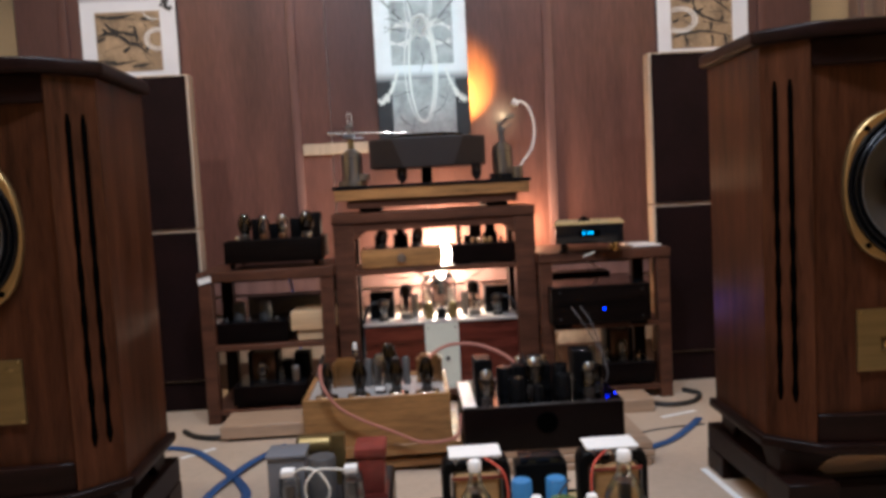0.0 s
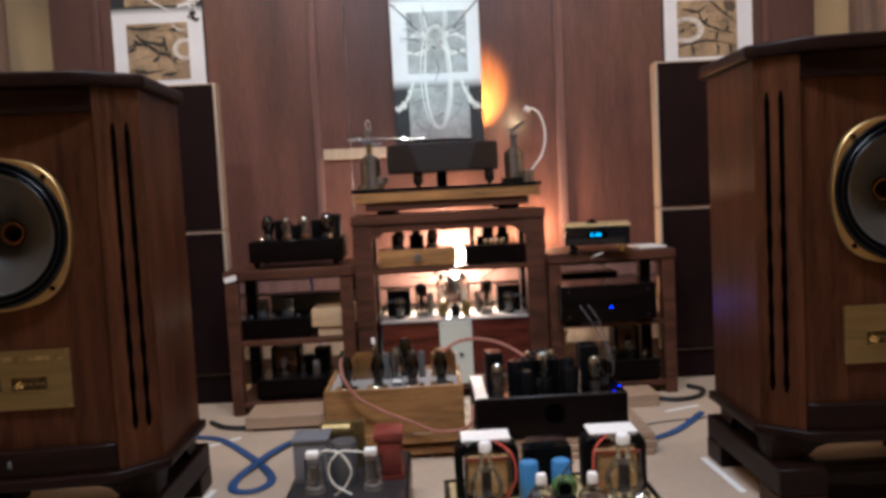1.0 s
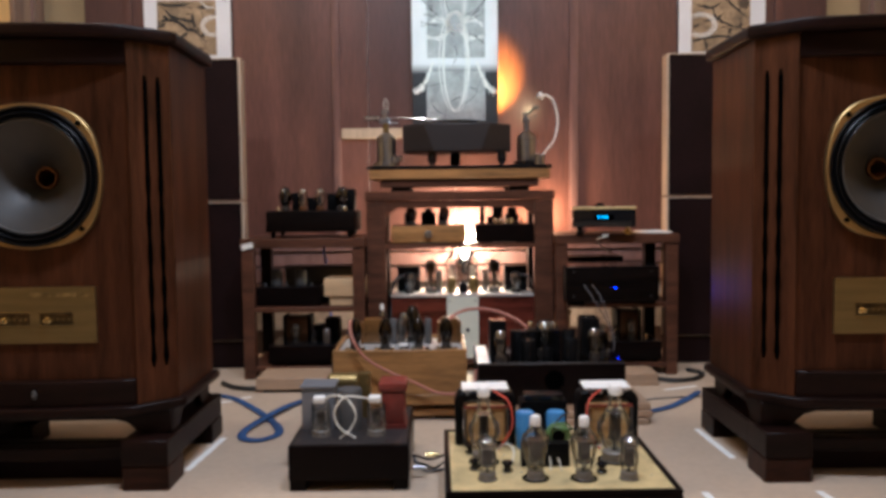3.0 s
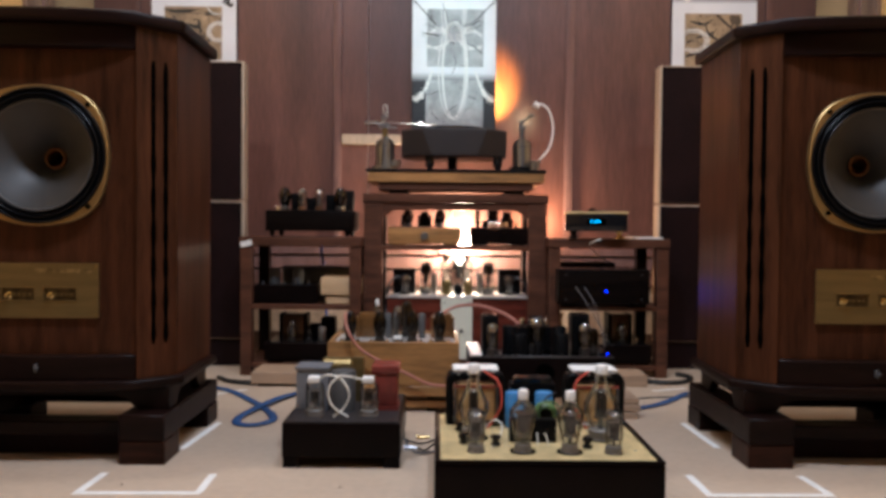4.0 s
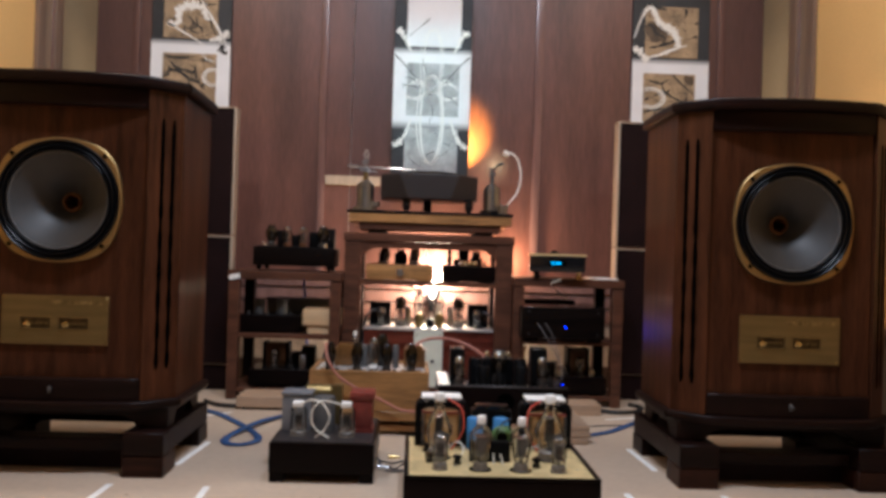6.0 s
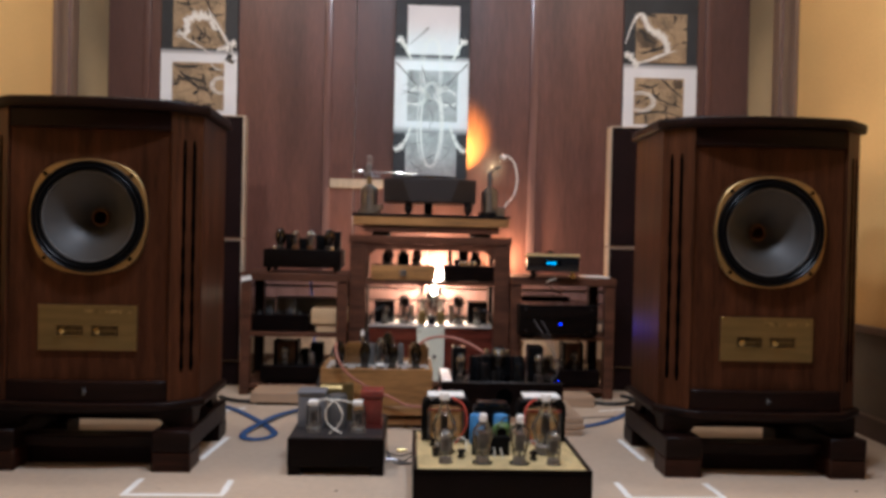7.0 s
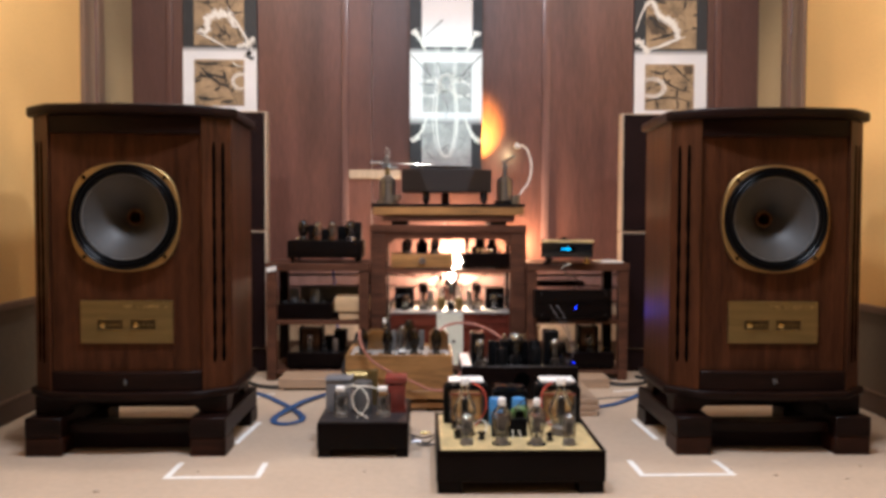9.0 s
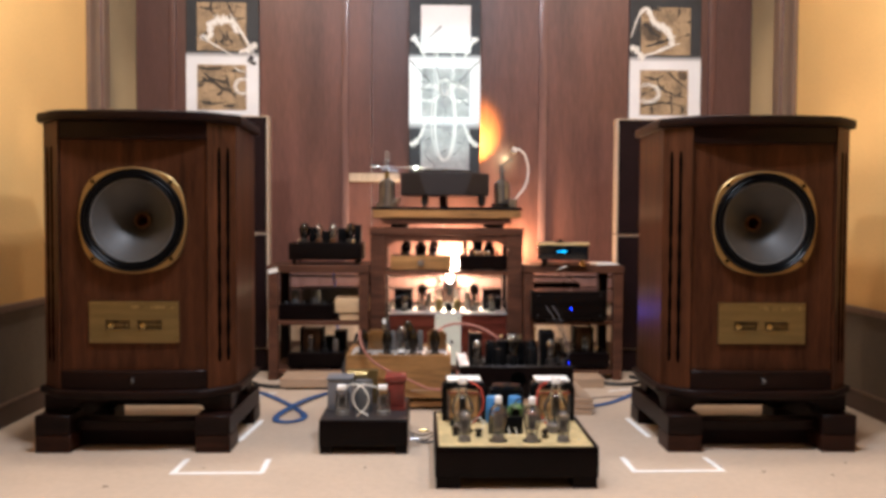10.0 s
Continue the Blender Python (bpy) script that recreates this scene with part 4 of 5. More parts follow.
def arm_tower(x, lean, label):
    t = thing("tonearm_tower", (x, 3.38, 0.938), label, "tonearm", "two tonearm towers")
    part("base_disc", cyl(0.063, 0, 0.022, 28), STEEL if lean < 0 else GLOSS, t, "round base disc")
    part("side_post", cyl(0.024, 0.022 if lean < 0 else 0.0, 0.05, 18, (0.055, -0.035 if lean < 0 else -0.06, 0)), STEEL, t)
    part("column", join(cyl(0.0455, 0.022, 0.128, 36), cyl(0.0435, 0.1282, 0.142, 36), cyl(0.032, 0.1422, 0.152, 30), cyl(0.021, 0.1522, 0.160, 24)), STEEL, t, "thick turned steel column")
    part("column_groove", cyl(0.0462, 0.118, 0.1195, 36), DULL, t, "fine dark groove round the column")
    part("pillar", cyl(0.012, 0.16, 0.205, 14), BRASS if lean < 0 else DULL, t, "slim pillar")
    if lean < 0:
        part("pivot", join(box(-0.03, 0.018, -0.015, 0.015, 0.205, 0.226, 0.003), cyl(0.009, 0.226, 0.27, 12, (-0.004, 0, 0)), box(-0.02, 0.012, -0.01, 0.01, 0.248, 0.262, 0.002)), STEEL, t, "steel pivot block")
        part("counterweight", cyl(0.012, -0.03, 0.035, 16, (-0.068, 0, 0.230), Matrix.Rotation(radians(90), 4, "Y")), CHROME, t, "chrome counterweight")
        part("arm_tube", sweep([(-0.03, 0, 0.232), (0.06, -0.01, 0.228), (0.16, -0.03, 0.222), (0.25, -0.06, 0.216)], 0.0028), CHROME, t, "thin arm tube")
        part("wire_loop", sweep([(-0.004, 0, 0.268), (-0.010, 0, 0.30), (0.0, 0, 0.318), (0.010, 0, 0.30), (0.008, 0, 0.26)], 0.0016, 6), OFFWIRE, t)
        part("rest_pin", cyl(0.003, -0.02, 0.03, 8, (0.03, -0.02, 0.205), Matrix.Rotation(radians(90), 4, "Y")), STEEL, t)
    else:
        part("pivot", join(box(-0.016, 0.016, -0.014, 0.014, 0.205, 0.224, 0.003), box(-0.012, 0.004, -0.012, 0.012, 0.224, 0.244, 0.002), box(-0.02, 0.02, -0.006, 0.006, 0.242, 0.248, 0.001)), DULL, t, "dark pivot block")
        part("arm_tube", sweep([(-0.005, 0, 0.232), (0.02, -0.01, 0.255), (0.042, -0.02, 0.272)], 0.006), DULL, t, "dark parked arm")
        part("headshell", box(0.032, 0.056, -0.03, -0.012, 0.262, 0.276, 0.002), DULL, t)
        part("finger", sweep([(0.03, -0.02, 0.225), (0.045, -0.02, 0.236)], 0.003), DULL, t)


arm_tower(-0.311, -1, "steel tonearm tower with a long thin arm on a steel base")
arm_tower(0.348, 1, "steel tonearm tower with a parked dark arm")
gl = thing("gooseneck_lamp", (0.418, 3.46, 0.938), "white gooseneck lamp with a small head beside the turntable", "lamp")
part("foot", cyl(0.02, 0, 0.022, 18), WHITE, gl)
part("neck", sweep([(0, 0, 0.02), (0.03, 0, 0.07), (0.075, 0.01, 0.13), (0.093, 0.02, 0.22), (0.075, 0.02, 0.305), (0.045, 0.02, 0.338), (0.02, 0.02, 0.342)], 0.005, 8), WHITE, gl, "white flexible neck")
part("head", lathe([(0, -0.018), (0.012, -0.016), (0.016, 0.0), (0.016, 0.014), (0.0, 0.016)], 16, (0.01, 0.02, 0.338), Matrix.Rotation(radians(-60), 4, "Y")), WHITE, gl, "small white lamp head")
wb = thing("halogen_bulb", (0.165, 3.699, 1.28), "small lit amber bulb on a bracket behind the middle painting", "bulb")
part("holder", join(box(-0.03, -0.012, -0.006, 0, -0.03, 0.03, 0.002), sweep([(-0.02, -0.006, 0), (-0.02, -0.05, 0.0), (-0.012, -0.085, 0.012), (0, -0.0935, 0.044)], 0.004)), RUBBER, wb)
part("glass_bulb", lathe([(0, 0.044), (0.005, 0.045), (0.006, 0.049), (0.005, 0.053), (0, 0.055)], 14, (0, -0.0935, 0)), BULB, wb)
rb_ = thing("rack_lamp", (0.06, 3.60, 0.36), "bare lit warm bulb in a holder behind the rack", "bulb")
part("holder", join(box(-0.03, 0.03, 0.02, 0.088, 0.10, 0.16, 0.004), cyl(0.018, 0.05, 0.12, 14, (0, 0.03, 0))), RUBBER, rb_)
part("glass_bulb", lathe([(0.012, 0.12), (0.022, 0.14), (0.026, 0.155), (0.02, 0.172), (0, 0.18)], 18, (0, 0.03, 0)), BULB, rb_)
fl = thing("rack_lamp", (0.455, 3.645, 0), "small lit warm bulb on a thin floor stand behind the rack", "bulb")
part("stand", lathe([(0, 0), (0.03, 0), (0.03, 0.008), (0.005, 0.012), (0.005, 0.61), (0.010, 0.62), (0.010, 0.645), (0, 0.645)], 16), RUBBER, fl)
part("glass_bulb", lathe([(0.008, 0.6455), (0.013, 0.660), (0.014, 0.672), (0.009, 0.686), (0, 0.690)], 16), BULB, fl)

# ---- side rack: amplifiers and boxes ----
a = chassis("tube_amplifier", -0.826, -0.435, 3.10, 3.38, 0.621, 0.738, BLACKWOOD, "low black-stained tube amplifier with four shiny tubes on the rack", GLOSS, 0.026, "cone", 0.012)
for x, r, g in ((0.072, 0.029, SMOKE), (0.150, 0.024, GLASS), (0.228, 0.025, GLASS), (0.325, 0.030, SMOKE)):
    tube(a, x, 0.09, 0.121, 0.105 if g is SMOKE else 0.098, r, "st", glass=g, base=TUBEBASE if g is SMOKE else BRONZE)
for x0, x1, y0, h in ((0.09, 0.135, 0.14, 0.08), (0.165, 0.215, 0.12, 0.058), (0.25, 0.31, 0.14, 0.075), (0.335, 0.375, 0.16, 0.095)):
    block(a, x0, x1, y0, y0 + 0.07, 0.121, 0.121 + h, RUBBER)
for x in (0.052, 0.345):
    can(a, x, 0.03, 0.121, 0.008, 0.014, CHROME, "terminal")
a = chassis("preamplifier", -0.884, -0.594, 3.12, 3.34, 0.319, 0.402, BLACK, "plain black preamplifier with two grey cans on a shelf", GLOSS, 0.0, rim=0.01)
for x in (0.078, 0.186):
    can(a, x, 0.10, 0.087, 0.026, 0.07, DULL, "valve_shield", "grey cylindrical valve shield")
for x in (0.035, 0.13, 0.24):
    can(a, x, 0.05, 0.087, 0.006, 0.012, DULL, "terminal")
gb = thing("grey_unit", (-0.80, 3.37, 0.319), "long low dark grey unit behind the preamplifier", "hi-fi unit", "tube amplifiers and hi-fi units")
part("case", box(0, 0.42, 0, 0.11, 0, 0.150, 0.004), DULL, gb)
part("lid", box(-0.003, 0.423, -0.003, 0.113, 0.1505, 0.157, 0.002), SATIN, gb, "thin dark lid")
pb = thing("pine_box", (-0.578, 3.10, 0.319), "small unpainted pine box on a narrower pine base", "box")
part("box_body", box(0, 0.182, 0, 0.18, 0.043, 0.121, 0.006, 2), PINE, pb)
part("box_base", box(0.022, 0.158, 0.012, 0.17, 0, 0.042, 0.004), PINE, pb)
a = chassis("tube_amplifier", -0.828, -0.524, 3.09, 3.34, 0.056, 0.144, BLACK, "black tube amplifier with a large transformer on the bottom shelf", GLOSS, 0.012, rim=0.01)
block(a, 0.055, 0.168, 0.10, 0.20, 0.092, 0.205, BRONZE, "transformer", "brown open transformer")
block(a, 0.05, 0.066, 0.095, 0.205, 0.092, 0.21, RUBBER, "lamination")
block(a, 0.16, 0.176, 0.095, 0.205, 0.092, 0.21, RUBBER, "lamination")
tube(a, 0.115, 0.055, 0.092, 0.09, 0.022, "st")
tube(a, 0.192, 0.07, 0.092, 0.055, 0.014, "straight")
can(a, 0.25, 0.07, 0.092, 0.018, 0.062, STEEL, "capacitor_can", "silver capacitor can")
block(a, 0.235, 0.30, 0.13, 0.22, 0.092, 0.19, RUBBER)
block(a, 0.185, 0.225, 0.12, 0.2, 0.092, 0.16, RUBBER)
solid("rack_label", box(-0.026, 0.026, 0, 0.001, -0.012, 0.012), WHITE, "torn white sticker on the rack's corner", "sticker", at=Matrix.Translation((-0.904, 3.0725, 0.590)) @ Matrix.Rotation(radians(-14), 4, "Y"))

# ---- the tall rack ----
a = chassis("oak_preamplifier", -0.283, 0.054, 3.19, 3.40, 0.586, 0.667, OAK, "small oak-cased preamplifier with a round steel knob", GLOSS, 0.006, rim=0.01)
part("knob", join(cyl(0.018, 0, 0.006, 24, (0.168, 0.0, 0.042), FRONT), cyl(0.014, 0.006, 0.02, 24, (0.168, 0, 0.042), FRONT)), STEEL, a, "round steel knob")
for x, r, h in ((0.09, 0.026, 0.085), (0.24, 0.026, 0.085)):
    tube(a, x, 0.07, 0.085, h, r, "st", glass=SMOKE)
for x0, x1, h in ((0.055, 0.085, 0.055), (0.135, 0.20, 0.055), (0.15, 0.185, 0.072), (0.21, 0.26, 0.04)):
    block(a, x0, x1, 0.10, 0.16, 0.085, 0.085 + h, RUBBER)
a = chassis("black_preamplifier", 0.094, 0.361, 3.19, 3.38, 0.586, 0.669, BLACK, "small black preamplifier with dark transformers on top", GLOSS, 0.006, rim=0.01)
for x0, x1, h in ((0.085, 0.135, 0.082), (0.145, 0.205, 0.04), (0.155, 0.195, 0.07), (0.03, 0.045, 0.08), (0.06, 0.09, 0.03)):
    block(a, x0, x1, 0.08, 0.14, 0.087, 0.087 + h, RUBBER)
for x in (0.095, 0.12, 0.145, 0.17):
    can(a, x, 0.05, 0.087, 0.011, 0.024, CHROME, "shield_can")
tube(a, 0.037, 0.06, 0.087, 0.075, 0.012, "straight")
tube(a, 0.215, 0.05, 0.087, 0.022, 0.008, "straight", getter=False)

ua = thing("upright_amplifier", (-0.287, 3.205, 0.061), "tube amplifier with mahogany front, off-white centre plate and silver top", "amplifier", "tube amplifiers and hi-fi units")
part("mahogany_front", box(0, 0.654, 0.006, 0.028, 0, 0.279, 0.002), MAHOG, ua, "polished red mahogany front")
part("case", box(0.004, 0.650, 0.0285, 0.28, 0, 0.279), BLACK, ua)
pt = part("centre_plate", box(0.252, 0.395, -0.002, 0.0055, 0.0, 0.281, 0.001), CREAM, ua, "off-white centre plate")
for x in (0.266, 0.381):
    part("screw", cyl(0.004, 0, 0.003, 8, (x, -0.002, 0.262), FRONT, 0.0005), DULL, pt)
part("jack", lathe([(0, 0), (0.008, 0.002), (0.010, 0.006), (0, 0.008)], 8, (0.345, -0.002, 0.13), FRONT), DULL, pt, "small dark socket")
part("top_plate", box(-0.004, 0.658, 0.0, 0.284, 0.2815, 0.290, 0.001), ALU, ua, "silver top plate")
for s in (-1, 1):
    c = 0.327
    block(ua, *sorted((c + s * 0.20, c + s * 0.305)), 0.14, 0.24, 0.2905, 0.408, RUBBER, "transformer", "black square transformer")
    tube(ua, c + s * 0.247, 0.085, 0.2905, 0.098, 0.030, "balloon")
    part("cable", sweep([(c + s * 0.26, 0.08, 0.375), (c + s * 0.30, 0.07, 0.365), (c + s * 0.325, 0.05, 0.32), (c + s * 0.33, 0.03, 0.25), (c + s * 0.333, -0.01, 0.16), (c + s * 0.33, -0.03, 0.10)], 0.006), WIREB, ua, "black cable")
    tube(ua, c + s * 0.148, 0.12, 0.2905, 0.152, 0.028, "straight", base=TUBEGREY)
    part("upper_anode", cyl(0.021, 0.385, 0.43, 14, (c + s * 0.148, 0.12, 0)), RUBBER, ua, "black anode block")
    can(ua, c + s * 0.108, 0.15, 0.2905, 0.014, 0.10, STEEL, "capacitor_can", "silver capacitor can")
    part("gold_tube", lathe([(0.017, 0), (0.017, 0.015), (0.020, 0.03), (0.020, 0.055), (0.012, 0.07), (0, 0.075)], 16, (c + s * 0.051, 0.08, 0.2905)), BRASS, ua, "olive gold metal tube")
    tube(ua, c + s * 0.05, 0.20, 0.2905, 0.16, 0.028, "straight", cap=DULL, getter=False, plate=ALU, base=TUBEGREY)
block(ua, 0.31, 0.35, 0.07, 0.11, 0.2905, 0.335, RUBBER, "choke", "small black choke")
can(ua, 0.33, 0.09, 0.3352, 0.008, 0.012, RUBBER, "terminal")

# ---- the other side rack ----
dac = thing("digital_player", Matrix.Translation((0.51, 3.055, 0.625)) @ Matrix.Rotation(radians(-12), 4, "Z"), "small black digital player with a glowing cyan display", "hi-fi unit", "tube amplifiers and hi-fi units")
part("case", box(0, 0.268, 0, 0.26, 0.032, 0.108, 0.004, 2), GLOSS, dac)
part("top_cover", box(-0.004, 0.272, -0.004, 0.264, 0.1085, 0.119, 0.003), GOLDTOP, dac, "pale bronze top cover")
part("display", box(0.095, 0.175, -0.002, 0.003, 0.062, 0.086, 0.001), VOID, dac, "dark display window")
for x0, x1 in ((0.108, 0.116), (0.126, 0.132), (0.135, 0.141), (0.144, 0.150)):
    part("display_digit", box(x0, x1, -0.0032, -0.0018, 0.070, 0.081), CYAN, dac, "glowing cyan bar")
part("slot", box(0.10, 0.19, -0.0015, 0.002, 0.046, 0.0485), SATIN, dac)
for k in range(5):
    part("button", box(0.09 + 0.02 * k, 0.10 + 0.02 * k, 0.03, 0.045, 0.1192, 0.1225, 0.001), RUBBER, dac)
part("remote_puck", join(cyl(0.022, 0.119, 0.128, 18, (0.115, 0.12, 0)), cyl(0.012, 0.128, 0.137, 14, (0.115, 0.12, 0))), RUBBER, dac)
for x in (0.03, 0.235):
    for y in (0.03, 0.22):
        part("foot", lathe([(0, 0), (0.018, 0), (0.018, 0.008), (0.006, 0.012), (0.014, 0.032), (0, 0.032)], 16, (x, y, 0)), BRASS_LIGHT if x > 0.1 else RUBBER, dac, "cone foot")
solid("paper_pad", box(0, 0.12, 0, 0.16, 0, 0.008, 0.001), WHITE, "thin white paper pad on the rack top", "paper", at=Matrix.Translation((0.845, 3.12, 0.6245)) @ Matrix.Rotation(0.1, 4, "Z"))
a = chassis("power_amplifier", 0.473, 0.874, 3.00, 3.34, 0.323, 0.488, BLACKWOOD, "dark power amplifier with one bright blue light", GLOSS, 0.016, rim=0.004)
part("indicator", lathe([(0, 0), (0.004, 0), (0.004, 0.002), (0, 0.003)], 14, (0.211, 0, 0.074), FRONT), BLUELED, a, "bright blue indicator light")
for x in (0.035, 0.366):
    for z in (0.038, 0.145):
        part("screw", cyl(0.005, 0, 0.002, 10, (x, 0, z), FRONT, 0.0005), SATIN, a)
bk = thing("black_unit", (0.44, 3.35, 0.323), "flat black unit behind the power amplifier", "hi-fi unit", "tube amplifiers and hi-fi units")
part("case", box(0, 0.36, 0, 0.12, 0, 0.185, 0.003), BLACK, bk)
for x in (0.06, 0.27):
    can(bk, x, 0.03, 0.1852, 0.004, 0.012, RUBBER, "terminal")
a = chassis("tube_amplifier", 0.62, 0.911, 3.09, 3.34, 0.056, 0.146, BLACK, "black tube amplifier with a brown transformer on the bottom shelf", GLOSS, 0.012, rim=0.01)
block(a, 0.12, 0.22, 0.10, 0.20, 0.094, 0.215, BRONZE, "transformer", "brown open transformer")
block(a, 0.115, 0.131, 0.095, 0.205, 0.094, 0.22, RUBBER, "lamination")
block(a, 0.209, 0.225, 0.095, 0.205, 0.094, 0.22, RUBBER, "lamination")
tube(a, 0.17, 0.06, 0.094, 0.09, 0.024, "st")
tube(a, 0.10, 0.05, 0.094, 0.06, 0.017, "st")
can(a, 0.235, 0.05, 0.094, 0.007, 0.025, CHROME, "terminal")
can(a, 0.04, 0.08, 0.094, 0.018, 0.062, STEEL, "capacitor_can", "silver capacitor can")

cb = thing("cardboard_box", (0.462, 3.15, 0.056), "small brown cardboard box with open flaps on the bottom shelf", "box")
part("carton", box(0, 0.055, 0, 0.14, 0, 0.205, 0.002), CARD, cb)
flap = box(0, 0.055, -0.055, 0, 0, 0.003)
flap.transform(Matrix.Translation((0, 0.0, 0.203)) @ Matrix.Rotation(radians(-35), 4, "X"))
part("flap", flap, CARD, cb, "raised cardboard flap")

# ---- boards on the floor ----
def board(x0, x1, y0, y1, z0, z1, material, label):
    return solid("wooden_board", box(0, x1 - x0, 0, y1 - y0, 0, z1 - z0, 0.003), material, label, "board", "loose wooden boards", at=Matrix.Translation((x0, y0, z0)))


board(-0.825, -0.45, 2.83, 3.03, 0.012, 0.061, BOARD, "thick tan board lying on the floor before the rack")
solid("board_pad", box(-0.80, -0.50, 2.85, 3.01, 0, 0.0115), RUBBER, "black pad under a tan board", "pad")
board(0.66, 0.838, 2.88, 3.03, 0.0, 0.052, BOARD, "short tan board lying on the floor before the rack")
board(-0.449, 0.06, 2.385, 2.74, 0.058, 0.095, OAK, "oak board under the oak amplifier")
board(-0.449, 0.06, 2.40, 2.74, 0.014, 0.040, OAK, "oak board under the oak amplifier")
for x in (-0.40, -0.05):
    solid("board_pad", box(x - 0.04, x + 0.08, 2.42, 2.72, 0, 0.0135), RUBBER, "black pad under an oak board", "pad", "black pads")
    solid("board_pad", box(x - 0.04, x + 0.08, 2.42, 2.72, 0.0405, 0.0575), RUBBER, "black pad between two oak boards", "pad", "black pads")
for k, (x1, z0) in enumerate(((0.652, 0.0), (0.664, 0.0255), (0.660, 0.049))):
    board(0.08 + 0.01 * k, x1, 2.305 + 0.008 * k, 2.72, z0, z0 + 0.022, BOARD, "tan board in a stack of three under the black amplifier")

# ---- oak amplifier ----
oa = thing("oak_amplifier", (-0.448, 2.392, 0.0955), "oak-cased tube amplifier with a silver top and many tubes", "amplifier", "tube amplifiers and hi-fi units")
W, D, H = 0.474, 0.33, 0.158
part("front", box(0, W, 0, 0.014, 0, H, 0.002), OAK, oa)
part("back", box(0, W, D - 0.014, D, 0, H, 0.002), OAK, oa)
for x in (0, W - 0.014):
    part("side", box(x, x + 0.014, 0.0142, D - 0.0142, 0, H, 0.002), OAK, oa)
part("top_plate", box(0.0142, W - 0.0142, 0.0142, D - 0.0142, H - 0.022, H - 0.012), ALU, oa, "silver top plate")
zt = H - 0.012
for x in (0.072, 0.182, 0.302, 0.402):
    tube(oa, x, 0.07, zt, 0.118, 0.025, "st", glass=SMOKE)
    part("socket", cyl(0.030, zt, zt + 0.007, 20, (x, 0.07, 0)), CHROME, oa, "chrome tube socket")
for x in (0.125, 0.415):
    block(oa, x - 0.035, x + 0.035, 0.20, 0.26, zt, zt + 0.095, AMBERCOIL, "transformer", "amber wound transformer", 0.012)
    block(oa, x - 0.045, x - 0.032, 0.195, 0.265, zt, zt + 0.080, AMBERCOIL, "lamination")
    block(oa, x + 0.032, x + 0.045, 0.195, 0.265, zt, zt + 0.080, AMBERCOIL, "lamination")
tube(oa, 0.248, 0.10, zt, 0.135, 0.026, "st")
part("tube_label", box(0.232, 0.264, 0.075, 0.077, zt + 0.012, zt + 0.026), WHITE, oa, "small white label")
for x in (0.205, 0.232, 0.300, 0.335):
    can(oa, x, 0.20, zt, 0.013, 0.095, DULL, "capacitor_can", "grey capacitor can")
tube(oa, 0.275, 0.24, zt, 0.14, 0.03, "st", glass=SMOKE)
tube(oa, 0.16, 0.24, zt, 0.125, 0.02, "st", cap=WHITE)
for x in (0.045, 0.105, 0.15, 0.21, 0.335, 0.37, 0.435):
    can(oa, x, 0.045, zt, 0.007, 0.016, RUBBER if x in (0.105, 0.335) else CHROME, "terminal")

# ---- black amplifier ----
ba = thing("black_amplifier", (0.062, 2.318, 0.0715), "black tube amplifier with a mirror-glossy top and black cans", "amplifier", "tube amplifiers and hi-fi units")
W, D, H = 0.510, 0.37, 0.142
part("case", box(0, W, 0, D, 0, H, 0.006, 2), BLACK, ba)
part("top_plate", box(0.004, W - 0.004, 0.006, D - 0.006, H + 0.0005, H + 0.004, 0.001), MIRROR_BLACK, ba, "mirror-glossy black top")
part("rim", box(0.002, W - 0.002, 0.0005, 0.0055, H - 0.004, H + 0.005, 0.002), SATIN, ba, "thin satin front edge")
part("rim", box(-0.001, 0.0035, 0.006, D - 0.006, H - 0.002, H + 0.006, 0.001), ALU, ba, "bright thin edge")
# added strip: the top's bright reflection at the left, put in as a pale surface
part("side_plate", box(0.0045, 0.044, 0.010, 0.335, H + 0.0042, H + 0.0060, 0.0008), PALE_REFLECTION, ba, "pale strip added for the bright reflection on the top")
# added glowing dot: the power amplifier's blue LED mirrored in this corner
part("indicator", lathe([(0, 0), (0.0022, 0), (0.0022, 0.0015), (0, 0.0022)], 12, (W - 0.010, 0.075, H + 0.0042)), BLUELED, ba, "small glowing blue dot for the LED's reflection")
# flat black disc that stands in for a black rubber fitting
part("front_port", cyl(0.034, 0, 0.004, 28, (0.263, 0, 0.085), FRONT), VOID, ba, "flat black disc for a round rubber fitting")
zt = H + 0.0042
for x0, x1, y0, tx, ty, th in ((0.046, 0.104, 0.068, 0.080, 0.042, 0.112), (0.376, 0.442, 0.115, 0.418, 0.088, 0.108)):
    block(ba, x0, x1, y0, y0 + 0.085, zt, zt + 0.132, RUBBER, "transformer", "black transformer box")
    part("transformer_cap", box(x0 + 0.002, x1 - 0.002, y0 + 0.002, y0 + 0.083, zt + 0.1322, zt + 0.137, 0.002), GLOSS, ba, "glossy black cap")
    tube(ba, tx, ty, zt, th, 0.0245, "balloon")
block(ba, 0.185, 0.312, 0.175, 0.255, zt, zt + 0.082, RUBBER, "transformer", "black transformer box")
tube(ba, 0.250, 0.150, zt, 0.128, 0.035, "balloon")
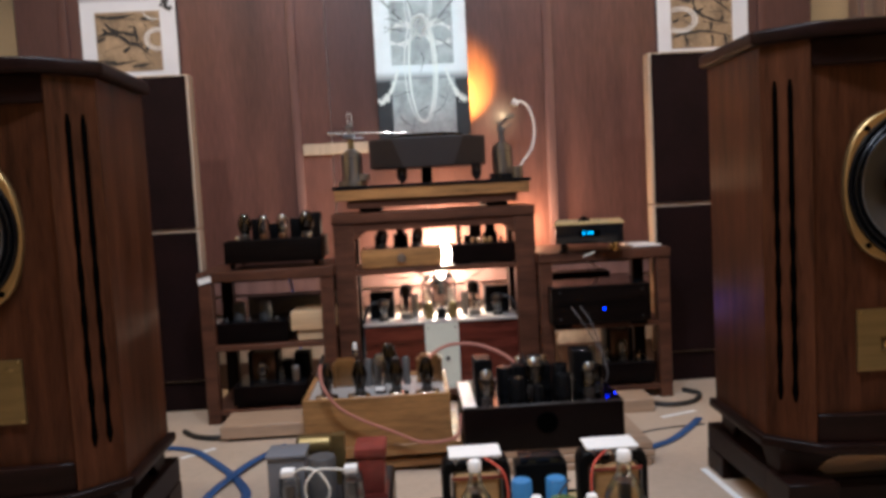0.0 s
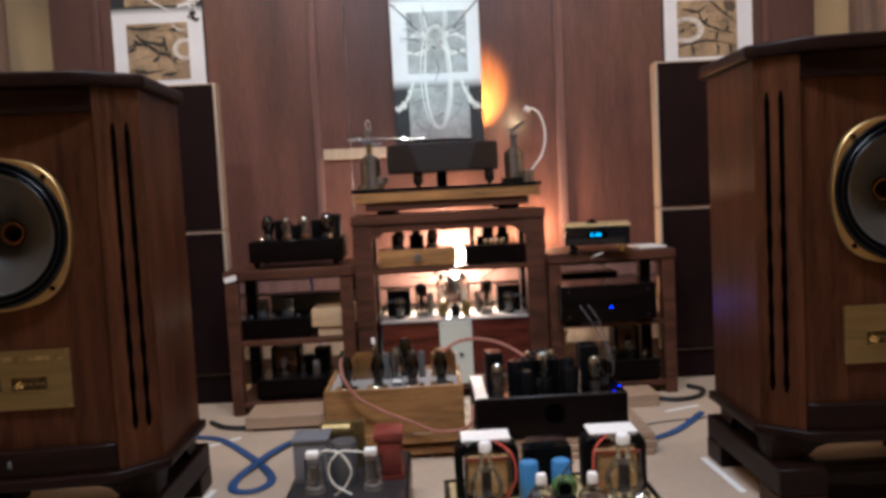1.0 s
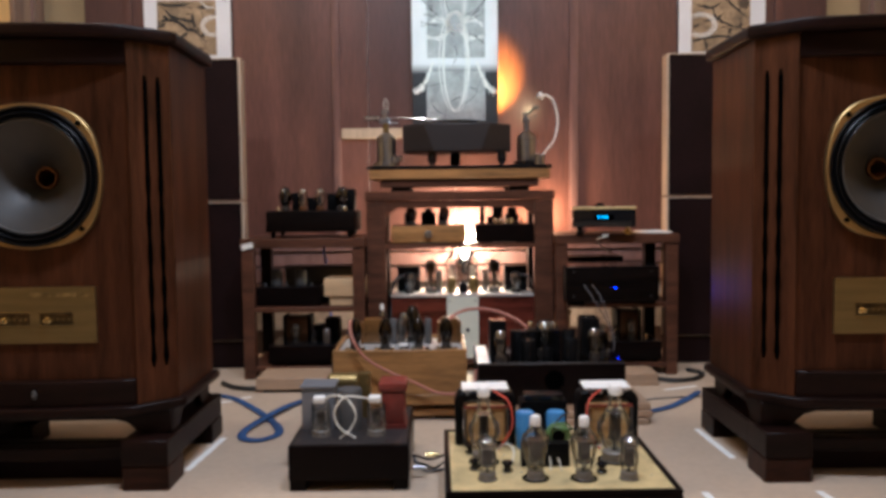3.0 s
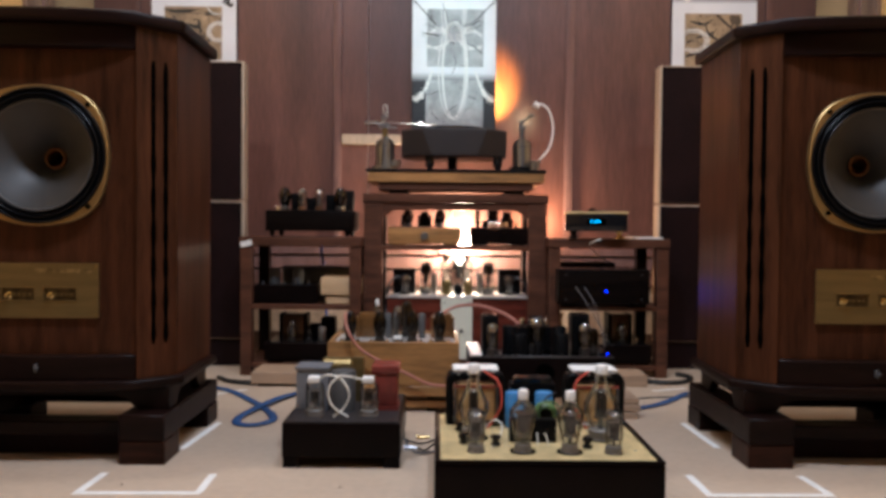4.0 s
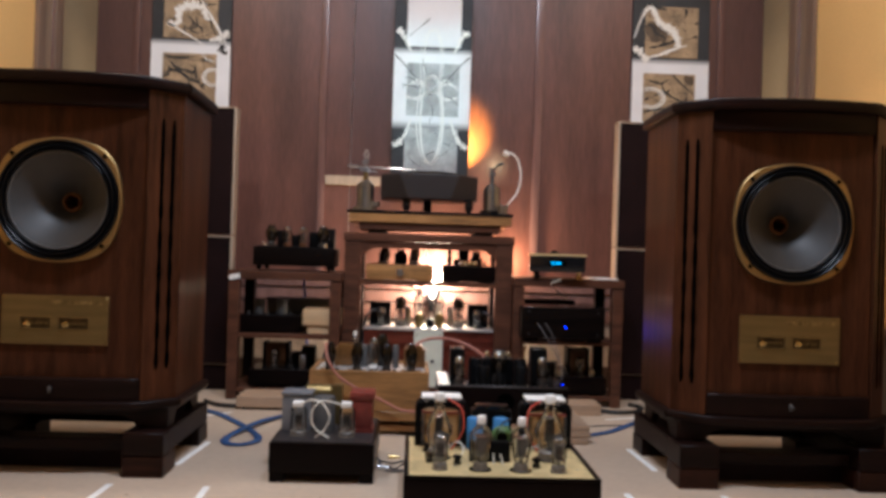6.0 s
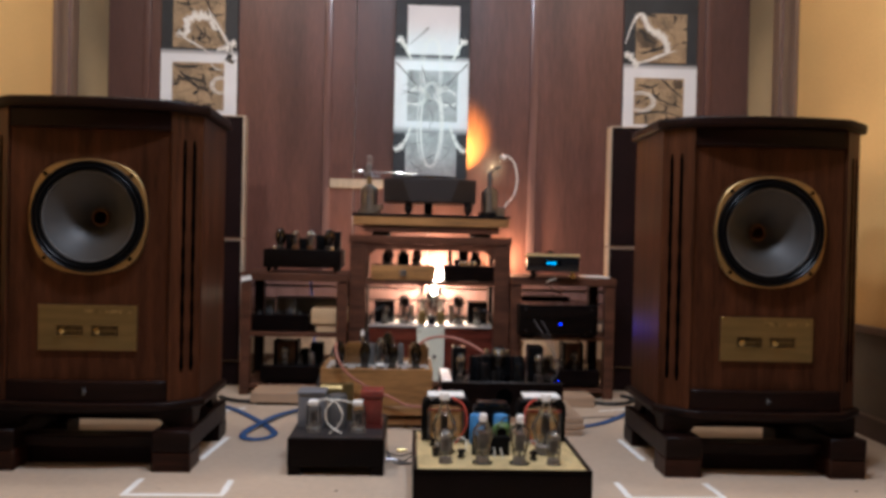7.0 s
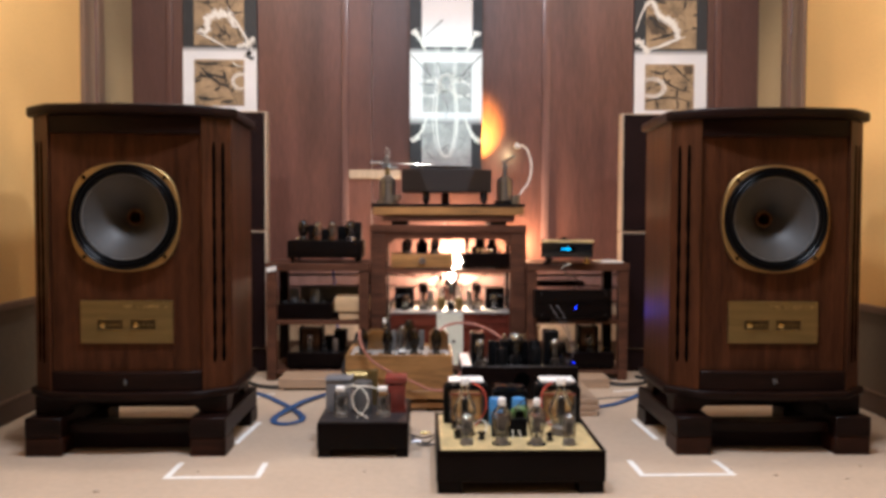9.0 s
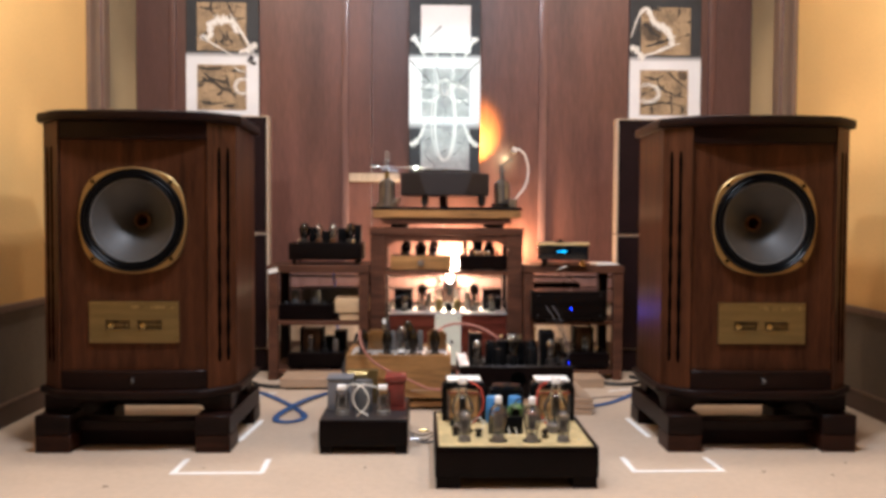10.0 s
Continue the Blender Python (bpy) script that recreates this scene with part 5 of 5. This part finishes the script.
for x, y, r, h in ((0.182, 0.098, 0.027, 0.064), (0.155, 0.172, 0.029, 0.085), (0.334, 0.090, 0.027, 0.068), (0.338, 0.165, 0.027, 0.084), (0.250, 0.092, 0.018, 0.036)):
    c = can(ba, x, y, zt, r, h, RUBBER, "black_can", "matt black can")
    part("can_lid", cyl(r * 0.94, h + 0.0003, h + 0.002, 22, (x, y, zt)), GLOSS, c, "faintly glossy lid")
for x in (0.205, 0.292):
    can(ba, x, 0.215, zt + 0.0822, 0.010, 0.028, CHROME, "terminal")
tube(ba, 0.462, 0.17, zt, 0.08, 0.022, "straight", glass=SMOKE)

# ---- small power supply in front ----
ps = thing("power_supply", (-0.481, 1.708, 0), "black power supply with grey and red transformers and two tubes", "amplifier", "tube amplifiers and hi-fi units")
W, D, H = 0.327, 0.40, 0.125
part("case", box(0, W, 0, D, 0.03, H, 0.004, 2), BLACK, ps)
for x in (0.002, W - 0.047):
    for y in (0.006, D - 0.06):
        part("foot", box(x, x + 0.045, y, y + 0.05, 0, 0.0295, 0.002), BLACK, ps)
part("top_plate", box(0.008, W - 0.008, 0.008, D - 0.008, H + 0.0005, H + 0.003), SATIN, ps, "dark top plate")
zt = H + 0.003
block(ps, 0.014, 0.108, 0.148, 0.238, zt, zt + 0.118, GREY, "transformer", "grey painted transformer can")
block(ps, 0.010, 0.112, 0.144, 0.242, zt + 0.1185, zt + 0.128, GREY, "transformer_lid", "grey lid")
can(ps, 0.152, 0.155, zt, 0.036, 0.118, DULL, "capacitor_can", "dull grey capacitor can")
for x in (0.077, 0.232):
    tube(ps, x, 0.098, zt, 0.096, 0.027, "straight", base=TUBEGREY, getter=False)
    part("white_cap", box(x - 0.020, x + 0.014, 0.081, 0.115, zt + 0.092, zt + 0.110, 0.005, 2), WHITE, ps, "white ceramic top connector")
rt = block(ps, 0.243, 0.310, 0.15, 0.25, zt + 0.012, zt + 0.105, RED, "transformer", "red-brown transformer", 0.006)
part("red_cover", box(0.234, 0.316, 0.146, 0.254, zt + 0.105, zt + 0.132, 0.008, 2), RED, ps, "red-brown cover")
part("red_foot", box(0.239, 0.314, 0.148, 0.252, zt, zt + 0.012), RED, ps)
part("amber_coil", cyl(0.030, -0.05, 0.05, 24, (0.12, 0.285, zt + 0.105), Matrix.Rotation(radians(90), 4, "Y"), 0.01), BRASS, ps, "amber coil lying flat")
block(ps, 0.165, 0.20, 0.268, 0.305, zt, zt + 0.135, BRASS, "bracket")
for s, p in ((1, [(0.085, 0.09, zt + 0.10), (0.115, 0.07, zt + 0.118), (0.155, 0.055, zt + 0.112), (0.180, 0.05, zt + 0.07), (0.165, 0.05, zt + 0.03), (0.135, 0.05, zt + 0.004)]), (-1, [(0.222, 0.09, zt + 0.10), (0.19, 0.07, zt + 0.112), (0.15, 0.05, zt + 0.118), (0.122, 0.045, zt + 0.08), (0.135, 0.045, zt + 0.035), (0.178, 0.05, zt + 0.004)])):
    part("white_wire", sweep(p, 0.003, 6), OFFWIRE, ps, "looped white wire")
for x, y in ((0.022, 0.05), (0.06, 0.03), (0.105, 0.05), (0.16, 0.025), (0.205, 0.05), (0.265, 0.03), (0.305, 0.05), (0.30, 0.02), (0.02, 0.02)):
    part("bolt", lathe([(0, 0), (0.004, 0), (0.004, 0.002), (0, 0.003)], 8, (x, y, zt)), CHROME, ps)

# ---- main amplifier in front ----
ma = thing("gold_top_amplifier", (-0.060, 1.325, 0), "black-cased tube amplifier with a gold speckled top and open transformers", "amplifier", "tube amplifiers and hi-fi units")
W, D, H = 0.529, 0.49, 0.134
part("case", box(0, W, 0, D, 0.036, H - 0.006, 0.006, 2), BLACK, ma)
for x in (0.004, W - 0.084):
    for y in (0.006, D - 0.09):
        part("foot", box(x, x + 0.08, y, y + 0.08, 0, 0.0355, 0.002), BLACK, ma)
for x0, x1, y0, y1 in ((0, W, 0, 0.014), (0, W, D - 0.014, D), (0, 0.014, 0.0142, D - 0.0142), (W - 0.014, W, 0.0142, D - 0.0142)):
    part("rim", box(x0, x1, y0, y1, H - 0.0058, H + 0.003, 0.004, 2), BLACK, ma, "rounded black rim")
part("gold_top", box(0.0145, W - 0.0145, 0.0145, D - 0.0145, H - 0.0055, H - 0.001), GOLDTOP, ma, "gold speckled metal top")
zt = H - 0.001
for x, y, h, r, sh, c in ((0.099, 0.092, 0.104, 0.0235, "globe", None), (0.211, 0.094, 0.128, 0.033, "shoulder", WHITE), (0.323, 0.090, 0.126, 0.033, "shoulder", WHITE), (0.427, 0.086, 0.104, 0.0235, "globe", None), (0.098, 0.215, 0.168, 0.040, "pear", WHITE), (0.423, 0.218, 0.168, 0.045, "pear", WHITE)):
    tube(ma, x, y, zt, h, r, sh, base=TUBEGREY, cap=c, getter=c is None)
    part("socket_ring", lathe([(r * 0.70, 0), (r * 0.95, 0.0), (r * 0.95, 0.002), (r * 0.70, 0.002)], 24, (x, y, zt)), VOID, ma, "dark socket hole")
for x in (0.110, 0.434):
    for s in (-1, 1):
        u = [(x + s * 0.030, zt), (x + s * 0.080, zt), (x + s * 0.081, zt + 0.118), (x + s * 0.074, zt + 0.136), (x + s * 0.058, zt + 0.142), (x + s * 0.016, zt + 0.142), (x + s * 0.008, zt + 0.132), (x + s * 0.008, zt + 0.120), (x + s * 0.050, zt + 0.120), (x + s * 0.060, zt + 0.110), (x + s * 0.060, zt + 0.014), (x + s * 0.030, zt + 0.014)]
        part("core_half", prism(u, 0.350, 0.412, 0.004, "y"), RUBBER, ma, "black wound-core half")
        part("core_strap", box(x + s * 0.045 - 0.008, x + s * 0.045 + 0.008, 0.348, 0.414, zt + 0.1422, zt + 0.1445), STEEL, ma, "thin steel strap")
    w = part("winding", box(x - 0.054, x + 0.054, 0.325, 0.424, zt + 0.016, zt + 0.112, 0.014, 3), COPPER, ma, "amber winding")
    part("paper_edge", box(x - 0.058, x + 0.058, 0.322, 0.326, zt + 0.106, zt + 0.113), RED, w, "red insulation edge")
    for k in (-1, 1):
        part("bobbin_flange", box(x + k * 0.0565 - 0.002, x + k * 0.0565 + 0.002, 0.322, 0.348, zt + 0.014, zt + 0.105), DULL, w, "grey bobbin flange")
    part("white_top", box(x - 0.062, x + 0.062, 0.352, 0.432, zt + 0.1450, zt + 0.152, 0.002), WHITE, ma, "white top plate")
    for k in range(4):
        part("lug", box(x - 0.05 + 0.028 * k, x - 0.044 + 0.028 * k, 0.344, 0.349, zt + 0.136, zt + 0.150), STEEL, ma)
    d = 1 if x < 0.2 else -1
    part("red_wire", sweep([(x + d * 0.02, 0.345, zt + 0.148), (x + d * 0.058, 0.31, zt + 0.125), (x + d * 0.066, 0.295, zt + 0.07), (x + d * 0.045, 0.30, zt + 0.025), (x + d * 0.03, 0.31, zt + 0.002)], 0.0028, 6), REDWIRE, ma, "thin red wire")
for x in (0.213, 0.293):
    can(ma, x, 0.335, zt, 0.024, 0.094, BLUECAP, "blue_capacitor", "blue capacitor can")
part("toroid", cyl(0.031, -0.014, 0.014, 28, (0.285, 0.245, zt + 0.058), FRONT, 0.010), GREEN, ma, "green wound toroid")
part("toroid_core", cyl(0.016, -0.018, 0.018, 20, (0.285, 0.245, zt + 0.058), FRONT), RUBBER, ma)
block(ma, 0.186, 0.304, 0.172, 0.20, zt, zt + 0.058, RUBBER, "terminal_block", "black terminal block")
block(ma, 0.21, 0.335, 0.41, 0.47, zt, zt + 0.10, RUBBER, "transformer", "black transformer")
block(ma, 0.22, 0.325, 0.415, 0.465, zt + 0.1005, zt + 0.118, GLOSS, "transformer_cap", "glossy black cap")
for x, y in ((0.150, 0.142), (0.372, 0.126), (0.066, 0.282), (0.072, 0.160)):
    part("binding_post", lathe([(0, 0), (0.010, 0), (0.013, 0.006), (0.008, 0.010), (0.008, 0.014), (0.014, 0.020), (0.012, 0.026), (0, 0.027)], 16, (x, y, zt)), GLOSS, ma, "black binding post")
for p in ([(0.13, 0.22, zt + 0.03), (0.15, 0.20, zt + 0.05), (0.168, 0.18, zt + 0.042), (0.162, 0.16, zt + 0.012)], [(0.40, 0.24, zt + 0.03), (0.375, 0.22, zt + 0.035), (0.345, 0.20, zt + 0.03)], [(0.253, 0.145, zt + 0.001), (0.254, 0.150, zt + 0.015), (0.252, 0.155, zt + 0.03)], [(0.280, 0.145, zt + 0.001), (0.277, 0.150, zt + 0.015), (0.272, 0.155, zt + 0.028)]):
    part("white_wire", sweep(p, 0.0018, 6), OFFWIRE, ma, "thin white wire")
part("black_wire", sweep([(0.32, 0.30, zt + 0.10), (0.285, 0.235, zt + 0.098), (0.262, 0.222, zt + 0.06), (0.258, 0.21, zt + 0.004)], 0.0025, 6), WIREB, ma)
part("green_wire", sweep([(0.325, 0.25, zt + 0.07), (0.30, 0.225, zt + 0.092), (0.27, 0.222, zt + 0.085), (0.258, 0.224, zt + 0.04)], 0.0025, 6), GREEN, ma)
for k in range(22):
    rr = random.Random(k)
    part("bolt", lathe([(0, 0), (0.003, 0), (0.003, 0.0015), (0, 0.002)], 8, (0.03 + 0.47 * rr.random(), 0.10 + 0.24 * rr.random(), zt)), STEEL, ma)

# ---- cables ----
def cable(points, r, material, label, flat=1.0, category="cable"):
    return solid("cable", sweep(points, r, 8, 10, flat), material, label, category, "cables")


cable([(-1.02, 2.80, 0.006), (-0.90, 2.74, 0.006), (-0.76, 2.55, 0.006), (-0.65, 2.36, 0.006), (-0.615, 2.24, 0.006), (-0.66, 2.17, 0.006), (-0.72, 2.19, 0.006), (-0.735, 2.27, 0.008), (-0.70, 2.40, 0.014), (-0.65, 2.56, 0.014), (-0.57, 2.74, 0.006)], 0.015, BLUE, "flat blue cable looped on the floor", 0.35)
cable([(0.665, 2.44, 0.006), (0.78, 2.52, 0.006), (0.87, 2.62, 0.006), (0.96, 2.74, 0.006)], 0.015, BLUE, "flat blue cable on the floor", 0.35)
cable([(0.64, 2.60, 0.003), (0.80, 2.66, 0.003), (0.96, 2.68, 0.003)], 0.003, WIREG, "thin grey cable on the floor")
cable([(-0.384, 2.52, 0.34), (-0.388, 2.42, 0.35), (-0.375, 2.37, 0.30), (-0.33, 2.36, 0.235), (-0.25, 2.36, 0.185), (-0.16, 2.36, 0.145), (-0.08, 2.36, 0.108), (0.0, 2.36, 0.105), (0.045, 2.36, 0.125), (0.058, 2.40, 0.18)], 0.0055, PINK, "pink cable draped over the oak amplifier")
cable([(-0.045, 2.50, 0.325), (-0.02, 2.54, 0.352), (0.04, 2.58, 0.37), (0.12, 2.60, 0.365), (0.20, 2.58, 0.34), (0.262, 2.55, 0.30), (0.285, 2.57, 0.27)], 0.006, PINK, "pink cable arching between two amplifiers")
for dx in (0.0, 0.035):
    cable([(0.545 + dx, 2.97, 0.415), (0.57 + dx, 2.92, 0.37), (0.60 + 0.5 * dx, 2.86, 0.31), (0.625, 2.80, 0.25), (0.622, 2.73, 0.20), (0.60, 2.69, 0.17)], 0.0021, WIREG, "twisted grey cable hanging from the power amplifier")
cable([(-0.15, 2.00, 0.004), (-0.10, 1.96, 0.004), (-0.03, 2.02, 0.004), (0.06, 1.95, 0.004)], 0.003, WIREB, "thin dark cable between the amplifiers on the floor")
cable([(-0.15, 1.94, 0.004), (-0.11, 1.90, 0.006), (-0.09, 1.86, 0.01), (-0.062, 1.82, 0.04)], 0.0035, WIREB, "thin dark cable between the amplifiers on the floor")
cable([(-0.151, 1.90, 0.035), (-0.12, 1.84, 0.012), (-0.07, 1.86, 0.006), (-0.02, 1.90, 0.005), (0.05, 1.97, 0.004)], 0.004, WIREG, "grey cable with a steel plug beside the power supply")
for x, y, z, m in ((-0.149, 1.81, 0.03, STEEL), (-0.064, 1.86, 0.05, BRASS_LIGHT)):
    pg = solid("cable_plug", join(cyl(0.007, 0, 0.028, 14, (0, 0, 0), Matrix.Rotation(radians(90), 4, "Y")), cyl(0.0045, 0.026, 0.04, 12, (0, 0, 0), Matrix.Rotation(radians(90), 4, "Y"))), m, "metal cable plug at the amplifier's side", "plug", "cable plugs", at=Matrix.Translation((x - (0.0 if x < -0.1 else 0.05), y, z)))
cable([(-1.00, 2.98, 0.010), (-0.93, 2.90, 0.010), (-0.84, 2.87, 0.010), (-0.80, 2.92, 0.010)], 0.010, WIREB, "thick black cable on the floor by the rack")
cable([(0.84, 2.98, 0.010), (0.92, 2.93, 0.010), (1.02, 2.96, 0.010), (1.08, 3.06, 0.010), (1.04, 3.14, 0.010)], 0.010, WIREB, "thick black cable on the floor by the rack")
cable([(0.66, 3.02, 0.624), (0.62, 3.06, 0.60), (0.70, 3.3, 0.55), (0.80, 3.5, 0.50)], 0.003, OFFWIRE, "thin pale cable behind the rack")
cable([(-0.24, 3.40, 0.56), (-0.14, 3.42, 0.52), (-0.05, 3.43, 0.53), (0.02, 3.42, 0.56)], 0.003, PINK, "thin pink cable hanging under the shelf")
cable([(-0.07, 3.38, 0.56), (-0.03, 3.40, 0.53), (-0.01, 3.40, 0.48), (0.0, 3.40, 0.43)], 0.004, WIREB, "thin black cable hanging under the shelf")
cable([(0.27, 3.40, 0.56), (0.21, 3.41, 0.52), (0.15, 3.42, 0.48), (0.13, 3.40, 0.42)], 0.003, WIREB, "thin black cable hanging under the shelf")
cable([(-0.62, 3.44, 0.60), (-0.625, 3.46, 0.54), (-0.62, 3.50, 0.46), (-0.61, 3.55, 0.2), (-0.6, 3.6, 0.01)], 0.006, BLUECORD, "blue cable hanging behind the rack")
cable([(-0.46, 3.13, 0.245), (-0.47, 3.0, 0.20), (-0.50, 2.8, 0.12), (-0.46, 2.6, 0.03), (-0.47, 2.5, 0.01)], 0.008, WIREB, "black cable running down to the oak amplifier")

# ---- tape marks and crumbs on the floor ----
def strip(a, b, w=0.021):
    a, b = Vector((*a, 0)), Vector((*b, 0))
    d = b - a
    m = Matrix.Translation((a + b) / 2) @ Matrix.Rotation(math.atan2(d.y, d.x), 4, "Z")
    return solid("floor_tape", box(-d.length / 2, d.length / 2, -w / 2, w / 2, 0.0002, 0.0012), TAPE, "strip of white tape marking the floor", "tape", "tape marks", at=m)


for a, b in (((-0.944, 1.66), (-0.946, 1.503)), ((-0.957, 1.495), (-0.640, 1.500)), ((-0.648, 1.512), (-0.653, 1.655)), ((-0.814, 1.895), (-0.79, 2.215)),
             ((0.630, 1.67), (0.632, 1.515)), ((0.622, 1.507), (0.950, 1.512)), ((0.940, 1.524), (0.932, 1.668)), ((0.806, 1.945), (0.794, 2.25)),
             ((-0.93, 2.68), (-0.83, 2.77)), ((0.84, 2.80), (0.99, 2.86))):
    strip(a, b)
for x, y, r in ((-1.12, 1.36, 0.012), (1.08, 1.50, 0.010), (1.30, 1.46, 0.008), (0.95, 1.56, 0.006), (-0.86, 1.56, 0.005), (-0.30, 1.55, 0.005), (1.42, 1.6, 0.006)):
    solid("floor_crumb", lathe([(0, 0), (r, 0.0005), (r * 0.7, 0.002), (0, 0.003)], 7, (0, 0, 0), Matrix.Diagonal((1, 0.4, 1, 1))), SKIRT, "dark crumb lying on the floor", "crumb", "floor crumbs", at=Matrix.Translation((x, y, 0)))
